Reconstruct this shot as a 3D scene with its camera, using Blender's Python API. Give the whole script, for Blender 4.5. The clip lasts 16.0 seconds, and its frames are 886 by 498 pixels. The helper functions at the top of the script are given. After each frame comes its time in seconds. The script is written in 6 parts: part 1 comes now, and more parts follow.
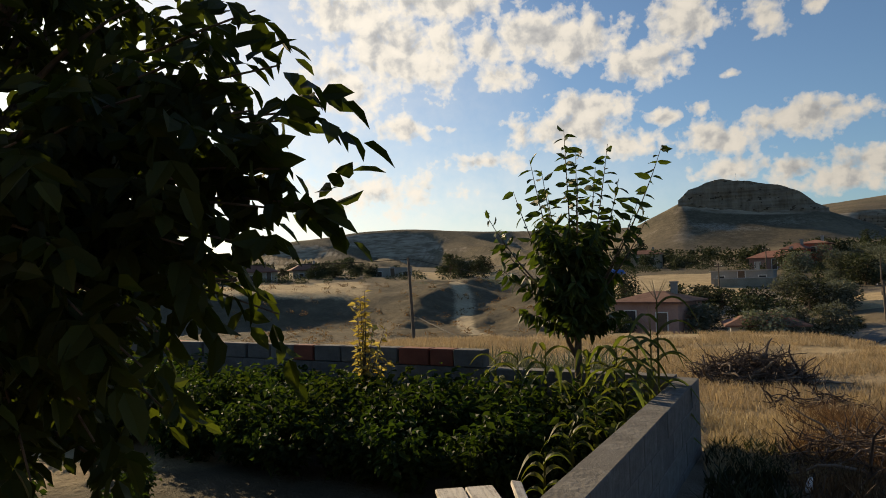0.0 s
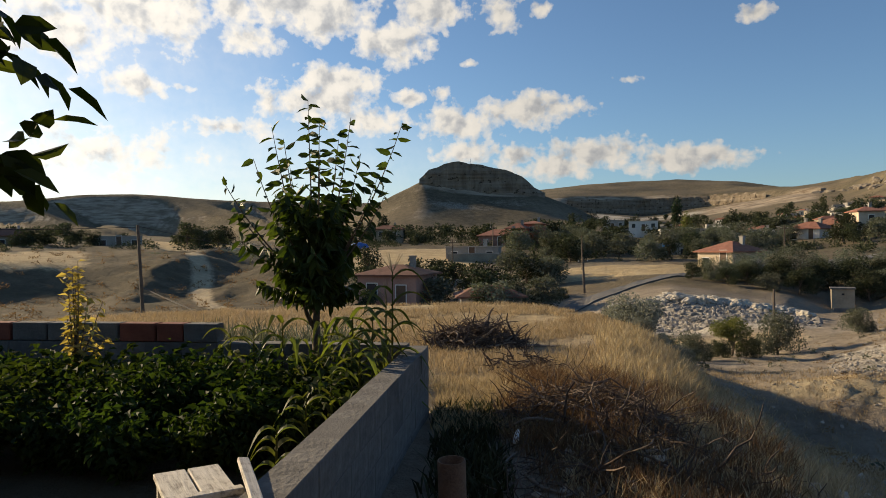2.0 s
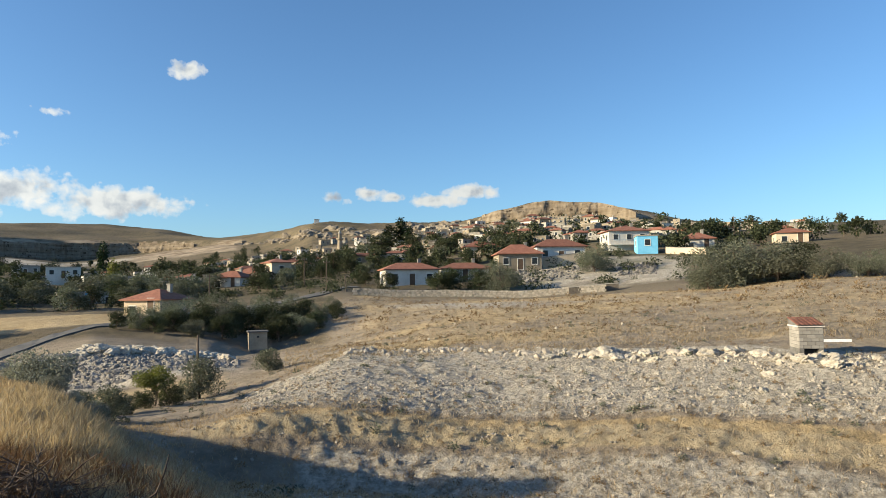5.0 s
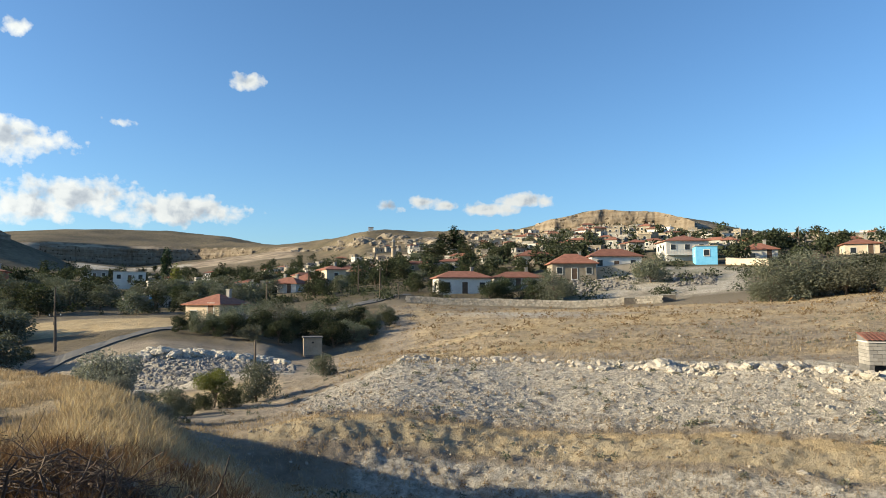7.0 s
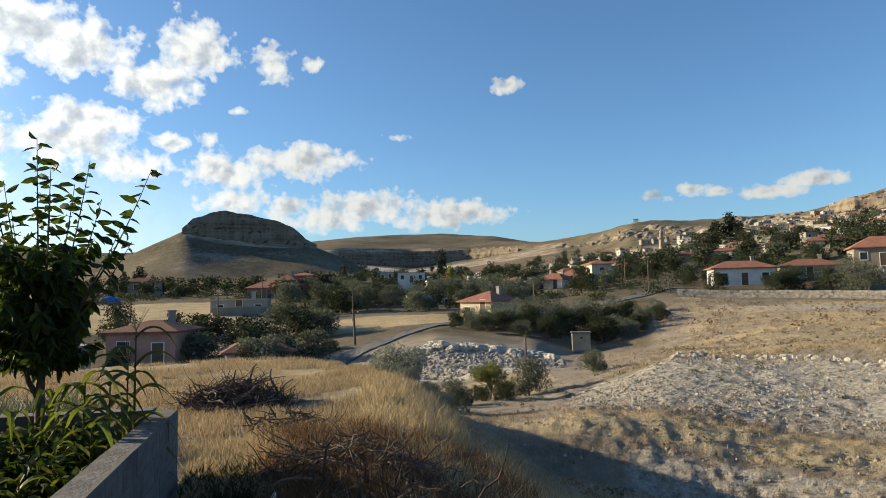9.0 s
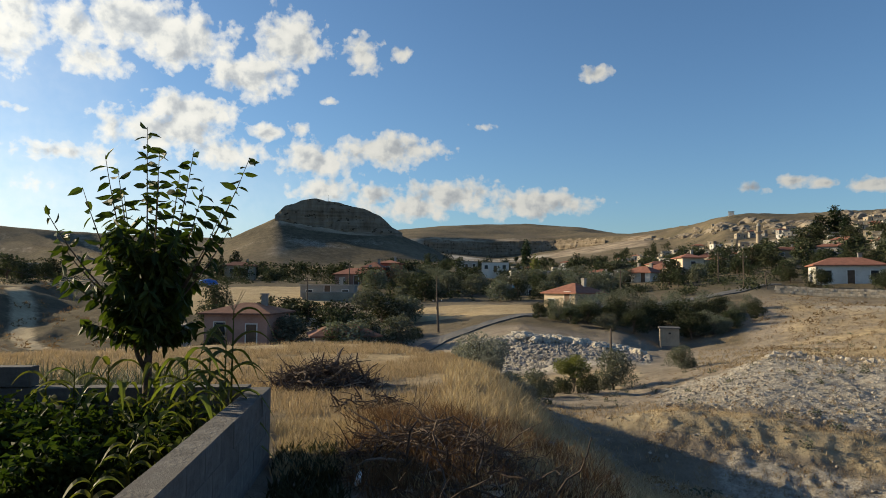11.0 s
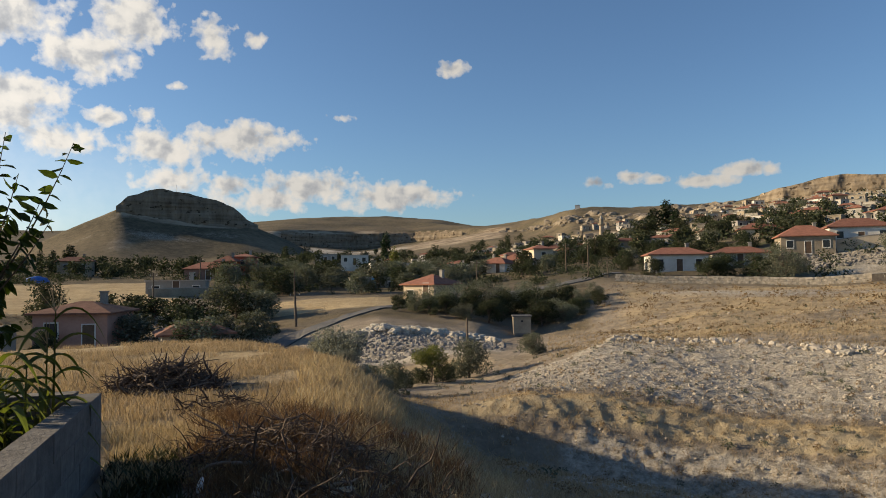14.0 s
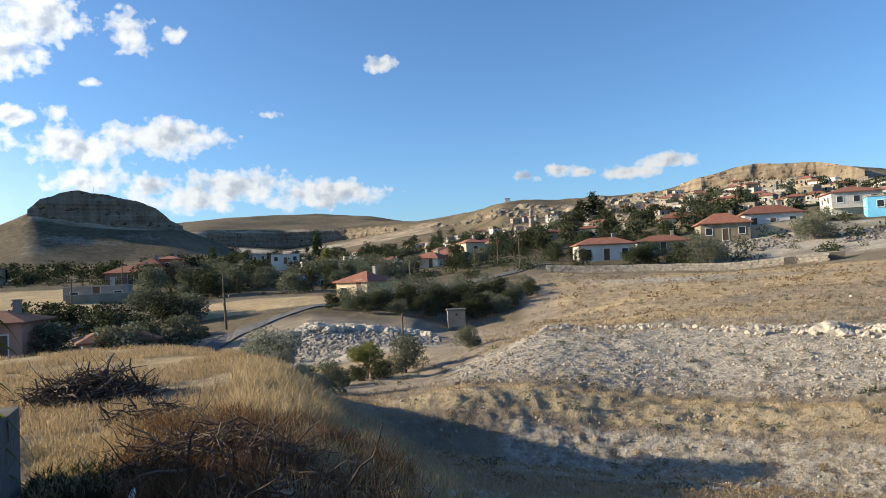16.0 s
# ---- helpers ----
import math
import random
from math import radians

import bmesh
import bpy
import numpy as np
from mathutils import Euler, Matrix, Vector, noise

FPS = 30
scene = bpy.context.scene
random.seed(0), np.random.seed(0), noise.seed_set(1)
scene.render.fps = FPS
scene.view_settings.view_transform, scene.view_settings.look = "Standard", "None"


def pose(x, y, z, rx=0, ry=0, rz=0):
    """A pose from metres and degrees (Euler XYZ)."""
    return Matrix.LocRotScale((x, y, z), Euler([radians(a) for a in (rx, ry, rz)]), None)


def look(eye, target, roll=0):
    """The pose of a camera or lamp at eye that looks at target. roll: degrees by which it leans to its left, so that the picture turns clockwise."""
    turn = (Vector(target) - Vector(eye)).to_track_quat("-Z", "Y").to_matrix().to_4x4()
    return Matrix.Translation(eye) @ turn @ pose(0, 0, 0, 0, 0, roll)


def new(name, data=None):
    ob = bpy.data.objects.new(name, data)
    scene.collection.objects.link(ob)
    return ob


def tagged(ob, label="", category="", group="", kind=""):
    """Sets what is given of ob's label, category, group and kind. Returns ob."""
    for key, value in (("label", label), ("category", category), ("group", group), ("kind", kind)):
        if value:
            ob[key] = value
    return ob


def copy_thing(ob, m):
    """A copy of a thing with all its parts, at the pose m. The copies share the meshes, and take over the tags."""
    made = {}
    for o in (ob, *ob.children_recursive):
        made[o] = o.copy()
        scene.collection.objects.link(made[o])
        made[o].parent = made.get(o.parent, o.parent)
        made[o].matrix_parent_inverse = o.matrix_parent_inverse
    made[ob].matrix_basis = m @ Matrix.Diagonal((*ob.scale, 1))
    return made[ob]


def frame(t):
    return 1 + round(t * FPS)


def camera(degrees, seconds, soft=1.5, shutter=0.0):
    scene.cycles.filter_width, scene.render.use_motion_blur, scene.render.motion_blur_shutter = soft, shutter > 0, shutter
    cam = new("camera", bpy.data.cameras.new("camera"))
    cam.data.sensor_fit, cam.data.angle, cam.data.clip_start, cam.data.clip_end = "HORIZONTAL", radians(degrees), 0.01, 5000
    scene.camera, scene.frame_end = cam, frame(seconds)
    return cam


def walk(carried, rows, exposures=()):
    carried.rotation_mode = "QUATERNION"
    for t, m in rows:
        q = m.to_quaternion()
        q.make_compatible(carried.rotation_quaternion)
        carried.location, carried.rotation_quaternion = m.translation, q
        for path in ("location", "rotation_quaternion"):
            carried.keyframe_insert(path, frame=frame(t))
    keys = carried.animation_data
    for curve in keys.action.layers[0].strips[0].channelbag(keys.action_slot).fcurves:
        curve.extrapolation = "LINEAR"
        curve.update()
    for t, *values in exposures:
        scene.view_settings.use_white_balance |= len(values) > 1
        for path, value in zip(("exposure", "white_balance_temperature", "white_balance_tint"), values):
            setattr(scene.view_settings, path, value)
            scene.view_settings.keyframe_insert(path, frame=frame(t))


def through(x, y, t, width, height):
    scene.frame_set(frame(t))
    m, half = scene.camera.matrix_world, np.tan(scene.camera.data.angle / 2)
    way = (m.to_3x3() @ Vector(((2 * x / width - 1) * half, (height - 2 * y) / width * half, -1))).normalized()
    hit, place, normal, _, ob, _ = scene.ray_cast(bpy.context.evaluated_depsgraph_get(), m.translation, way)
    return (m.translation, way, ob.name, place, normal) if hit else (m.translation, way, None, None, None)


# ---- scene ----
cam = camera(66.01, 16.0, soft=0.9)
# seconds, place, tilt, lean, turn
ROWS = [
    (0.0, -0.140, -0.045, 1.644, 92.44, -1.65, 23.45),
    (0.5, -0.126, -0.060, 1.643, 91.08, -1.42, 18.20),
    (1.0, -0.110, -0.027, 1.632, 88.80, -1.26, 12.33),
    (1.5, -0.111, -0.009, 1.631, 88.80, -1.32, 7.68),
    (2.0, -0.104, 0.003, 1.635, 89.75, -0.51, 2.35),
    (2.5, -0.092, -0.032, 1.642, 91.09, 0.16, -4.22),
    (3.0, -0.050, 0.022, 1.648, 91.69, 0.73, -9.83),
    (3.5, 0.051, 0.041, 1.656, 92.43, 0.49, -13.65),
    (4.0, 0.089, 0.025, 1.646, 91.09, 0.58, -25.84),
    (4.5, 0.068, 0.019, 1.647, 92.28, -0.92, -38.62),
    (4.7, 0.062, 0.017, 1.647, 92.60, -0.76, -40.97),
    (5.4, 0.055, 0.015, 1.647, 93.65, -1.00, -44.22),
    (6.4, 0.035, 0.007, 1.647, 94.20, -0.35, -40.22),
    (7.0, 0.022, 0.002, 1.647, 93.97, -0.01, -38.66),
    (7.5, 0.015, -0.000, 1.647, 92.71, -0.20, -38.13),
    (8.0, 0.010, -0.003, 1.647, 93.22, -0.20, -36.31),
    (8.5, 0.005, -0.007, 1.646, 93.14, -0.73, -29.88),
    (9.0, 0.001, -0.011, 1.645, 93.81, -1.18, -16.70),
    (9.2, -0.001, -0.013, 1.645, 94.14, -1.25, -13.79),
    (9.6, -0.003, -0.015, 1.645, 93.70, -0.90, -10.66),
    (10.8, -0.014, -0.030, 1.638, 93.00, 0.10, -9.95),
    (11.3, -0.017, -0.038, 1.636, 92.88, 0.36, -7.56),
    (11.5, -0.013, -0.010, 1.641, 92.61, -0.39, -5.08),
    (12.0, 0.002, -0.010, 1.631, 91.55, -1.94, -3.33),
    (12.5, -0.004, -0.008, 1.628, 91.88, -1.77, -0.59),
    (13.0, 0.012, -0.036, 1.638, 92.66, -2.11, 0.82),
    (13.5, 0.046, 0.022, 1.648, 93.07, -0.83, -9.68),
    (14.0, 0.078, -0.011, 1.642, 92.32, -0.64, -21.36),
    (14.5, 0.052, 0.021, 1.623, 90.80, -0.82, -25.29),
    (15.0, 0.060, 0.016, 1.632, 89.84, -0.89, -26.89),
    (15.5, 0.069, 0.058, 1.623, 88.61, -3.19, -24.83),
    (16.0, 0.060, 0.034, 1.628, 91.79, -2.44, -27.02),
]
PATH = [(t, pose(x, y, z, rx, 0, rz) @ pose(0, 0, 0, 0, 0, lean)) for t, x, y, z, rx, lean, rz in ROWS]
# seconds, stops, kelvin, tint
EXPOSURES = [(0.0, 0.3, 7500, 10), (1.0, 0.42, 7200, 10), (1.5, 0.45, 7200, 10), (2.5, 0.52, 7100, 10), (3.0, 0.55, 7000, 10), (3.5, 0.55, 7000, 10), (4.0, 0.6, 6800, 9), (4.7, 0.9, 6400, 5), (7.0, 0.96, 6300, 4.5), (8.5, 0.88, 6400, 4.5),
             (9.2, 0.75, 6450, 5.5), (11.3, 0.46, 6800, 6), (12.5, 0.42, 7100, 10), (13.3, 0.42, 7200, 10), (14.0, 0.47, 7000, 10), (14.5, 0.72, 6700, 7), (15.2, 0.88, 6600, 6), (15.6, 0.88, 6450, 7), (16.0, 0.92, 6100, 8)]
walk(cam, PATH, EXPOSURES)

# ---- sky, clouds and sun ----
SUN_AZ, SUN_EL = -61.0, 17.5


def link(nt, a, b):
    nt.links.new(a, b)


def math_node(nt, op, a, b=None, clamp=False):
    n = nt.nodes.new("ShaderNodeMath")
    n.operation, n.use_clamp = op, clamp
    for i, v in enumerate((a, b)):
        if v is None:
            continue
        if isinstance(v, (int, float)):
            n.inputs[i].default_value = v
        else:
            link(nt, v, n.inputs[i])
    return n.outputs[0]


def mix_node(nt, fac, a, b, kind="MIX"):
    n = nt.nodes.new("ShaderNodeMix")
    n.data_type, n.blend_type = "RGBA", kind
    for sock, v in ((n.inputs[0], fac), (n.inputs[6], a), (n.inputs[7], b)):
        if isinstance(v, (int, float)):
            sock.default_value = v
        elif isinstance(v, tuple):
            sock.default_value = (*v[:3], 1)
        else:
            link(nt, v, sock)
    return n.outputs[2]


def ramp_node(nt, fac, stops):
    n = nt.nodes.new("ShaderNodeValToRGB")
    el = n.color_ramp.elements
    while len(el) < len(stops):
        el.new(0.5)
    for e, (p, c) in zip(el, stops):
        e.position = p
        e.color = (c, c, c, 1) if isinstance(c, (int, float)) else (*c, 1)
    link(nt, fac, n.inputs[0])
    return n.outputs[0]


def noise_node(nt, vec, scale, detail=6, rough=0.55, distort=0.0):
    n = nt.nodes.new("ShaderNodeTexNoise")
    n.inputs["Scale"].default_value, n.inputs["Detail"].default_value = scale, detail
    n.inputs["Roughness"].default_value, n.inputs["Distortion"].default_value = rough, distort
    if vec is not None:
        link(nt, vec, n.inputs["Vector"])
    return n.outputs[0]


# clouds: azimuth, elevation, half width, half height (degrees), weight
CLOUDS_WEST = [(-26.6, 18.6, 7.0, 3.5, 0.95), (-31.4, 15.8, 3.3, 2.8, 0.8), (-19.0, 18.7, 2.8, 1.6, 0.85), (-14.8, 19.3, 5.2, 2.1, 1), (-12.0, 17.6, 2.8, 1.2, 0.9), (-18.1, 16.4, 2.8, 1.2, 0.8),
               (-26.5, 12.4, 2.4, 1.2, 0.75), (-23.4, 12.4, 1.3, 0.4, 0.65), (-19.8, 9.6, 3.5, 0.8, 0.7), (-31.3, 21.4, 4.2, 1.9, 0.9), (-23.7, 22.5, 7, 2.0, 0.95), (-29.1, 7.3, 5.6, 1.9, 0.6)]
CLOUDS_HIGH = [(-6.3, 16.6, 3.0, 1.9, 1), (-3.3, 19.4, 2.8, 2.3, 1), (-12.4, 18.8, 5.9, 2.0, 0.95), (2.7, 18.9, 1.7, 1.6, 0.78), (6.0, 19.0, 1.0, 0.7, 0.72), (-0.1, 14.9, 0.7, 0.3, 0.62), (22.5, 17.1, 1.3, 0.7, 0.86), (12.8, 13.2, 0.8, 0.35, 0.62)]
CLOUDS_MID = [(-5.1, 12.2, 1.4, 0.7, 0.8), (-2.4, 12.7, 0.8, 0.7, 0.72), (5.0, 11.2, 4.0, 1.4, 1), (-0.9, 10.2, 3.6, 1.6, 1), (-10.7, 13.6, 3.6, 1.3, 1), (-12.6, 11.7, 4.5, 1.7, 0.95), (-8.2, 10.5, 3.3, 1.4, 0.85), (4.3, 7.4, 2.1, 1.0, 0.95), (0.0, 7.8, 2.8, 1.1, 0.85)]
CLOUDS_LOW = [(10.6, 7.4, 4.2, 1.4, 1), (16.8, 6.7, 5.0, 1.2, 0.95), (6.9, 6.5, 3.8, 1.2, 0.95), (34.2, 7.5, 1.2, 0.5, 0.85), (36.9, 7.9, 1.5, 0.5, 0.8), (39.0, 7.6, 1.3, 0.4, 0.75), (42.9, 7.3, 2.4, 0.55, 0.9), (45.2, 8.0, 2.6, 0.6, 0.9)]

# thin bright haze round the sun: azimuth, elevation, half width, half height, weight
VEILS = [(-48, 14, 26, 18, 0.85), (-34, 5, 30, 7, 0.75)]

world = bpy.data.worlds.new("sky")
scene.world = world
world.use_nodes = True
wn = world.node_tree
wn.nodes.clear()
sky = wn.nodes.new("ShaderNodeTexSky")
sky.sky_type, sky.sun_disc = "NISHITA", False
sky.sun_elevation, sky.sun_rotation = radians(SUN_EL), radians(SUN_AZ)
sky.air_density, sky.dust_density, sky.ozone_density, sky.altitude = 1.0, 1.3, 3.5, 600
SKY_STRENGTH = 0.095
coord = wn.nodes.new("ShaderNodeTexCoord")
sep = wn.nodes.new("ShaderNodeSeparateXYZ")
link(wn, coord.outputs["Generated"], sep.inputs[0])
az = math_node(wn, "MULTIPLY", math_node(wn, "ARCTAN2", sep.outputs[0], sep.outputs[1]), 57.2958)
el = math_node(wn, "MULTIPLY", math_node(wn, "ARCSINE", sep.outputs[2]), 57.2958)
comb = wn.nodes.new("ShaderNodeCombineXYZ")
link(wn, az, comb.inputs[0])
link(wn, el, comb.inputs[1])
flat = comb.outputs[0]


def blobs(rows):
    """The nearest of soft ellipses on the sky: 1.35 at a centre, falling outwards."""
    out = None
    for ca, ce, hw, hh, weight in rows:
        sub = wn.nodes.new("ShaderNodeVectorMath")
        sub.operation = "SUBTRACT"
        link(wn, flat, sub.inputs[0])
        sub.inputs[1].default_value = (ca, ce, 0)
        mul = wn.nodes.new("ShaderNodeVectorMath")
        mul.operation = "MULTIPLY"
        link(wn, sub.outputs[0], mul.inputs[0])
        mul.inputs[1].default_value = (1 / hw, 1 / hh, 0)
        length = wn.nodes.new("ShaderNodeVectorMath")
        length.operation = "LENGTH"
        link(wn, mul.outputs[0], length.inputs[0])
        blob = math_node(wn, "MULTIPLY", math_node(wn, "SUBTRACT", 1.35, length.outputs[1]), weight)
        out = blob if out is None else math_node(wn, "MAXIMUM", out, blob)
    return out


def sky_shift(da, de):
    n = wn.nodes.new("ShaderNodeVectorMath")
    n.operation = "ADD"
    link(wn, flat, n.inputs[0])
    n.inputs[1].default_value = (da, de, 0)
    return n.outputs[0]


def billows(vec):
    big, small = noise_node(wn, vec, 0.5, 8, 0.5, 0.2), noise_node(wn, vec, 1.6, 5, 0.5, 0.15)
    return math_node(wn, "ADD", math_node(wn, "MULTIPLY", math_node(wn, "SUBTRACT", big, 0.5), 1.7), math_node(wn, "MULTIPLY", math_node(wn, "SUBTRACT", small, 0.5), 0.8))


mask = blobs(CLOUDS_WEST + CLOUDS_HIGH + CLOUDS_MID + CLOUDS_LOW)
puff = billows(flat)
density = math_node(wn, "ADD", math_node(wn, "MULTIPLY", mask, 0.78), puff)
cover = ramp_node(wn, density, [(0.18, 0.0), (0.34, 0.5), (0.62, 1.0)])
# the sides turned to the sun are white, the thick middles and undersides grey
turned = math_node(wn, "SUBTRACT", noise_node(wn, flat, 0.5, 4, 0.5, 0.2), noise_node(wn, sky_shift(-0.5, 0.6), 0.5, 4, 0.5, 0.2))
tone = math_node(wn, "ADD", math_node(wn, "SUBTRACT", 1.0, math_node(wn, "MULTIPLY", density, 0.62)), math_node(wn, "MULTIPLY", turned, 2.6))
thick = ramp_node(wn, tone, [(0.0, (0.50, 0.535, 0.60)), (0.3, (0.66, 0.69, 0.74)), (0.62, (0.96, 0.955, 0.94)), (0.95, (1.05, 1.03, 1.0))])
cloud_level = wn.nodes.new("ShaderNodeVectorMath")
cloud_level.operation = "SCALE"
link(wn, thick, cloud_level.inputs[0])
# clouds stand brighter towards the sun
link(wn, ramp_node(wn, math_node(wn, "MULTIPLY", math_node(wn, "ADD", az, 60), 0.01), [(0.3, 7.7), (0.55, 6.2), (0.65, 5.2), (0.95, 4.3)]), cloud_level.inputs["Scale"])
blue = mix_node(wn, 1.0, sky.outputs[0], (0.86, 0.99, 1.09), "MULTIPLY")
veil = math_node(wn, "MULTIPLY", ramp_node(wn, blobs(VEILS), [(0.0, 0.0), (1.0, 1.0)]), math_node(wn, "ADD", 0.55, math_node(wn, "MULTIPLY", puff, 0.4)), True)
hazy = mix_node(wn, veil, blue, (8.6, 8.5, 8.3))
lit = mix_node(wn, cover, hazy, cloud_level.outputs[0])
background = wn.nodes.new("ShaderNodeBackground")
background.inputs[1].default_value = SKY_STRENGTH
link(wn, lit, background.inputs[0])
link(wn, background.outputs[0], wn.nodes.new("ShaderNodeOutputWorld").inputs[0])

sun = new("sun", bpy.data.lights.new("sun", "SUN"))
sun.data.energy, sun.data.angle, sun.data.color = 5.4, radians(0.6), (1.0, 0.81, 0.56)
sun_way = Vector((math.sin(radians(SUN_AZ)) * math.cos(radians(SUN_EL)), math.cos(radians(SUN_AZ)) * math.cos(radians(SUN_EL)), math.sin(radians(SUN_EL))))
sun.matrix_world = look(sun_way * 50, (0, 0, 0))

# ---- materials ----
def material(name):
    m = bpy.data.materials.new(name)
    m.use_nodes = True
    nt = m.node_tree
    return m, nt, nt.nodes["Principled BSDF"]


def bump(nt, bsdf, height, strength=0.4, distance=0.02):
    b = nt.nodes.new("ShaderNodeBump")
    b.inputs["Strength"].default_value, b.inputs["Distance"].default_value = strength, distance
    link(nt, height, b.inputs["Height"])
    link(nt, b.outputs[0], bsdf.inputs["Normal"])


def plain(name, a, b, scale=4.0, rough=0.85, metal=0.0, relief=0.3, dist=0.01, per_object=0.12, island=0.0):
    """Two-scale surface between the colours a and b, varied from object to object."""
    m, nt, p = material(name)
    vec = nt.nodes.new("ShaderNodeTexCoord").outputs["Object"]
    big = noise_node(nt, vec, scale, 4, 0.6)
    small = noise_node(nt, vec, scale * 9, 4, 0.65)
    f = math_node(nt, "ADD", math_node(nt, "MULTIPLY", big, 0.65), math_node(nt, "MULTIPLY", small, 0.35))
    f = ramp_node(nt, f, [(0.36, 0.0), (0.64, 1.0)])
    col = mix_node(nt, f, a, b)
    rnd = nt.nodes.new("ShaderNodeObjectInfo").outputs["Random"]
    hsv = nt.nodes.new("ShaderNodeHueSaturation")
    val = math_node(nt, "ADD", 1 - per_object, math_node(nt, "MULTIPLY", rnd, 2 * per_object))
    if island:
        isl = nt.nodes.new("ShaderNodeNewGeometry").outputs["Random Per Island"]
        val = math_node(nt, "MULTIPLY", val, math_node(nt, "ADD", 1 - island, math_node(nt, "MULTIPLY", isl, 2 * island)))
    link(nt, val, hsv.inputs["Value"])
    link(nt, col, hsv.inputs["Color"])
    link(nt, hsv.outputs[0], p.inputs["Base Color"])
    p.inputs["Roughness"].default_value, p.inputs["Metallic"].default_value = rough, metal
    p.inputs["Specular IOR Level"].default_value = 0.3
    if relief:
        bump(nt, p, small, relief, dist)
    return m


def leafy(name, a, b, through=0.45, rough=0.5, hue=0.02, tint=(1.5, 1.6, 0.5), gloss=0.15):
    """Leaves that let light through, varied from leaf to leaf."""
    m, nt, p = material(name)
    isl = nt.nodes.new("ShaderNodeNewGeometry").outputs["Random Per Island"]
    rnd = nt.nodes.new("ShaderNodeObjectInfo").outputs["Random"]
    col = mix_node(nt, isl, a, b)
    hsv = nt.nodes.new("ShaderNodeHueSaturation")
    link(nt, math_node(nt, "ADD", 0.5 - hue, math_node(nt, "MULTIPLY", rnd, 2 * hue)), hsv.inputs["Hue"])
    link(nt, math_node(nt, "ADD", 0.8, math_node(nt, "MULTIPLY", rnd, 0.4)), hsv.inputs["Value"])
    link(nt, col, hsv.inputs["Color"])
    link(nt, hsv.outputs[0], p.inputs["Base Color"])
    p.inputs["Roughness"].default_value = rough
    p.inputs["Specular IOR Level"].default_value = gloss
    tr = nt.nodes.new("ShaderNodeBsdfTranslucent")
    warm = mix_node(nt, 1.0, hsv.outputs[0], tint, "MULTIPLY")
    link(nt, warm, tr.inputs[0])
    mx = nt.nodes.new("ShaderNodeMixShader")
    mx.inputs[0].default_value = through
    link(nt, p.outputs[0], mx.inputs[1])
    link(nt, tr.outputs[0], mx.inputs[2])
    link(nt, mx.outputs[0], nt.nodes["Material Output"].inputs[0])
    return m


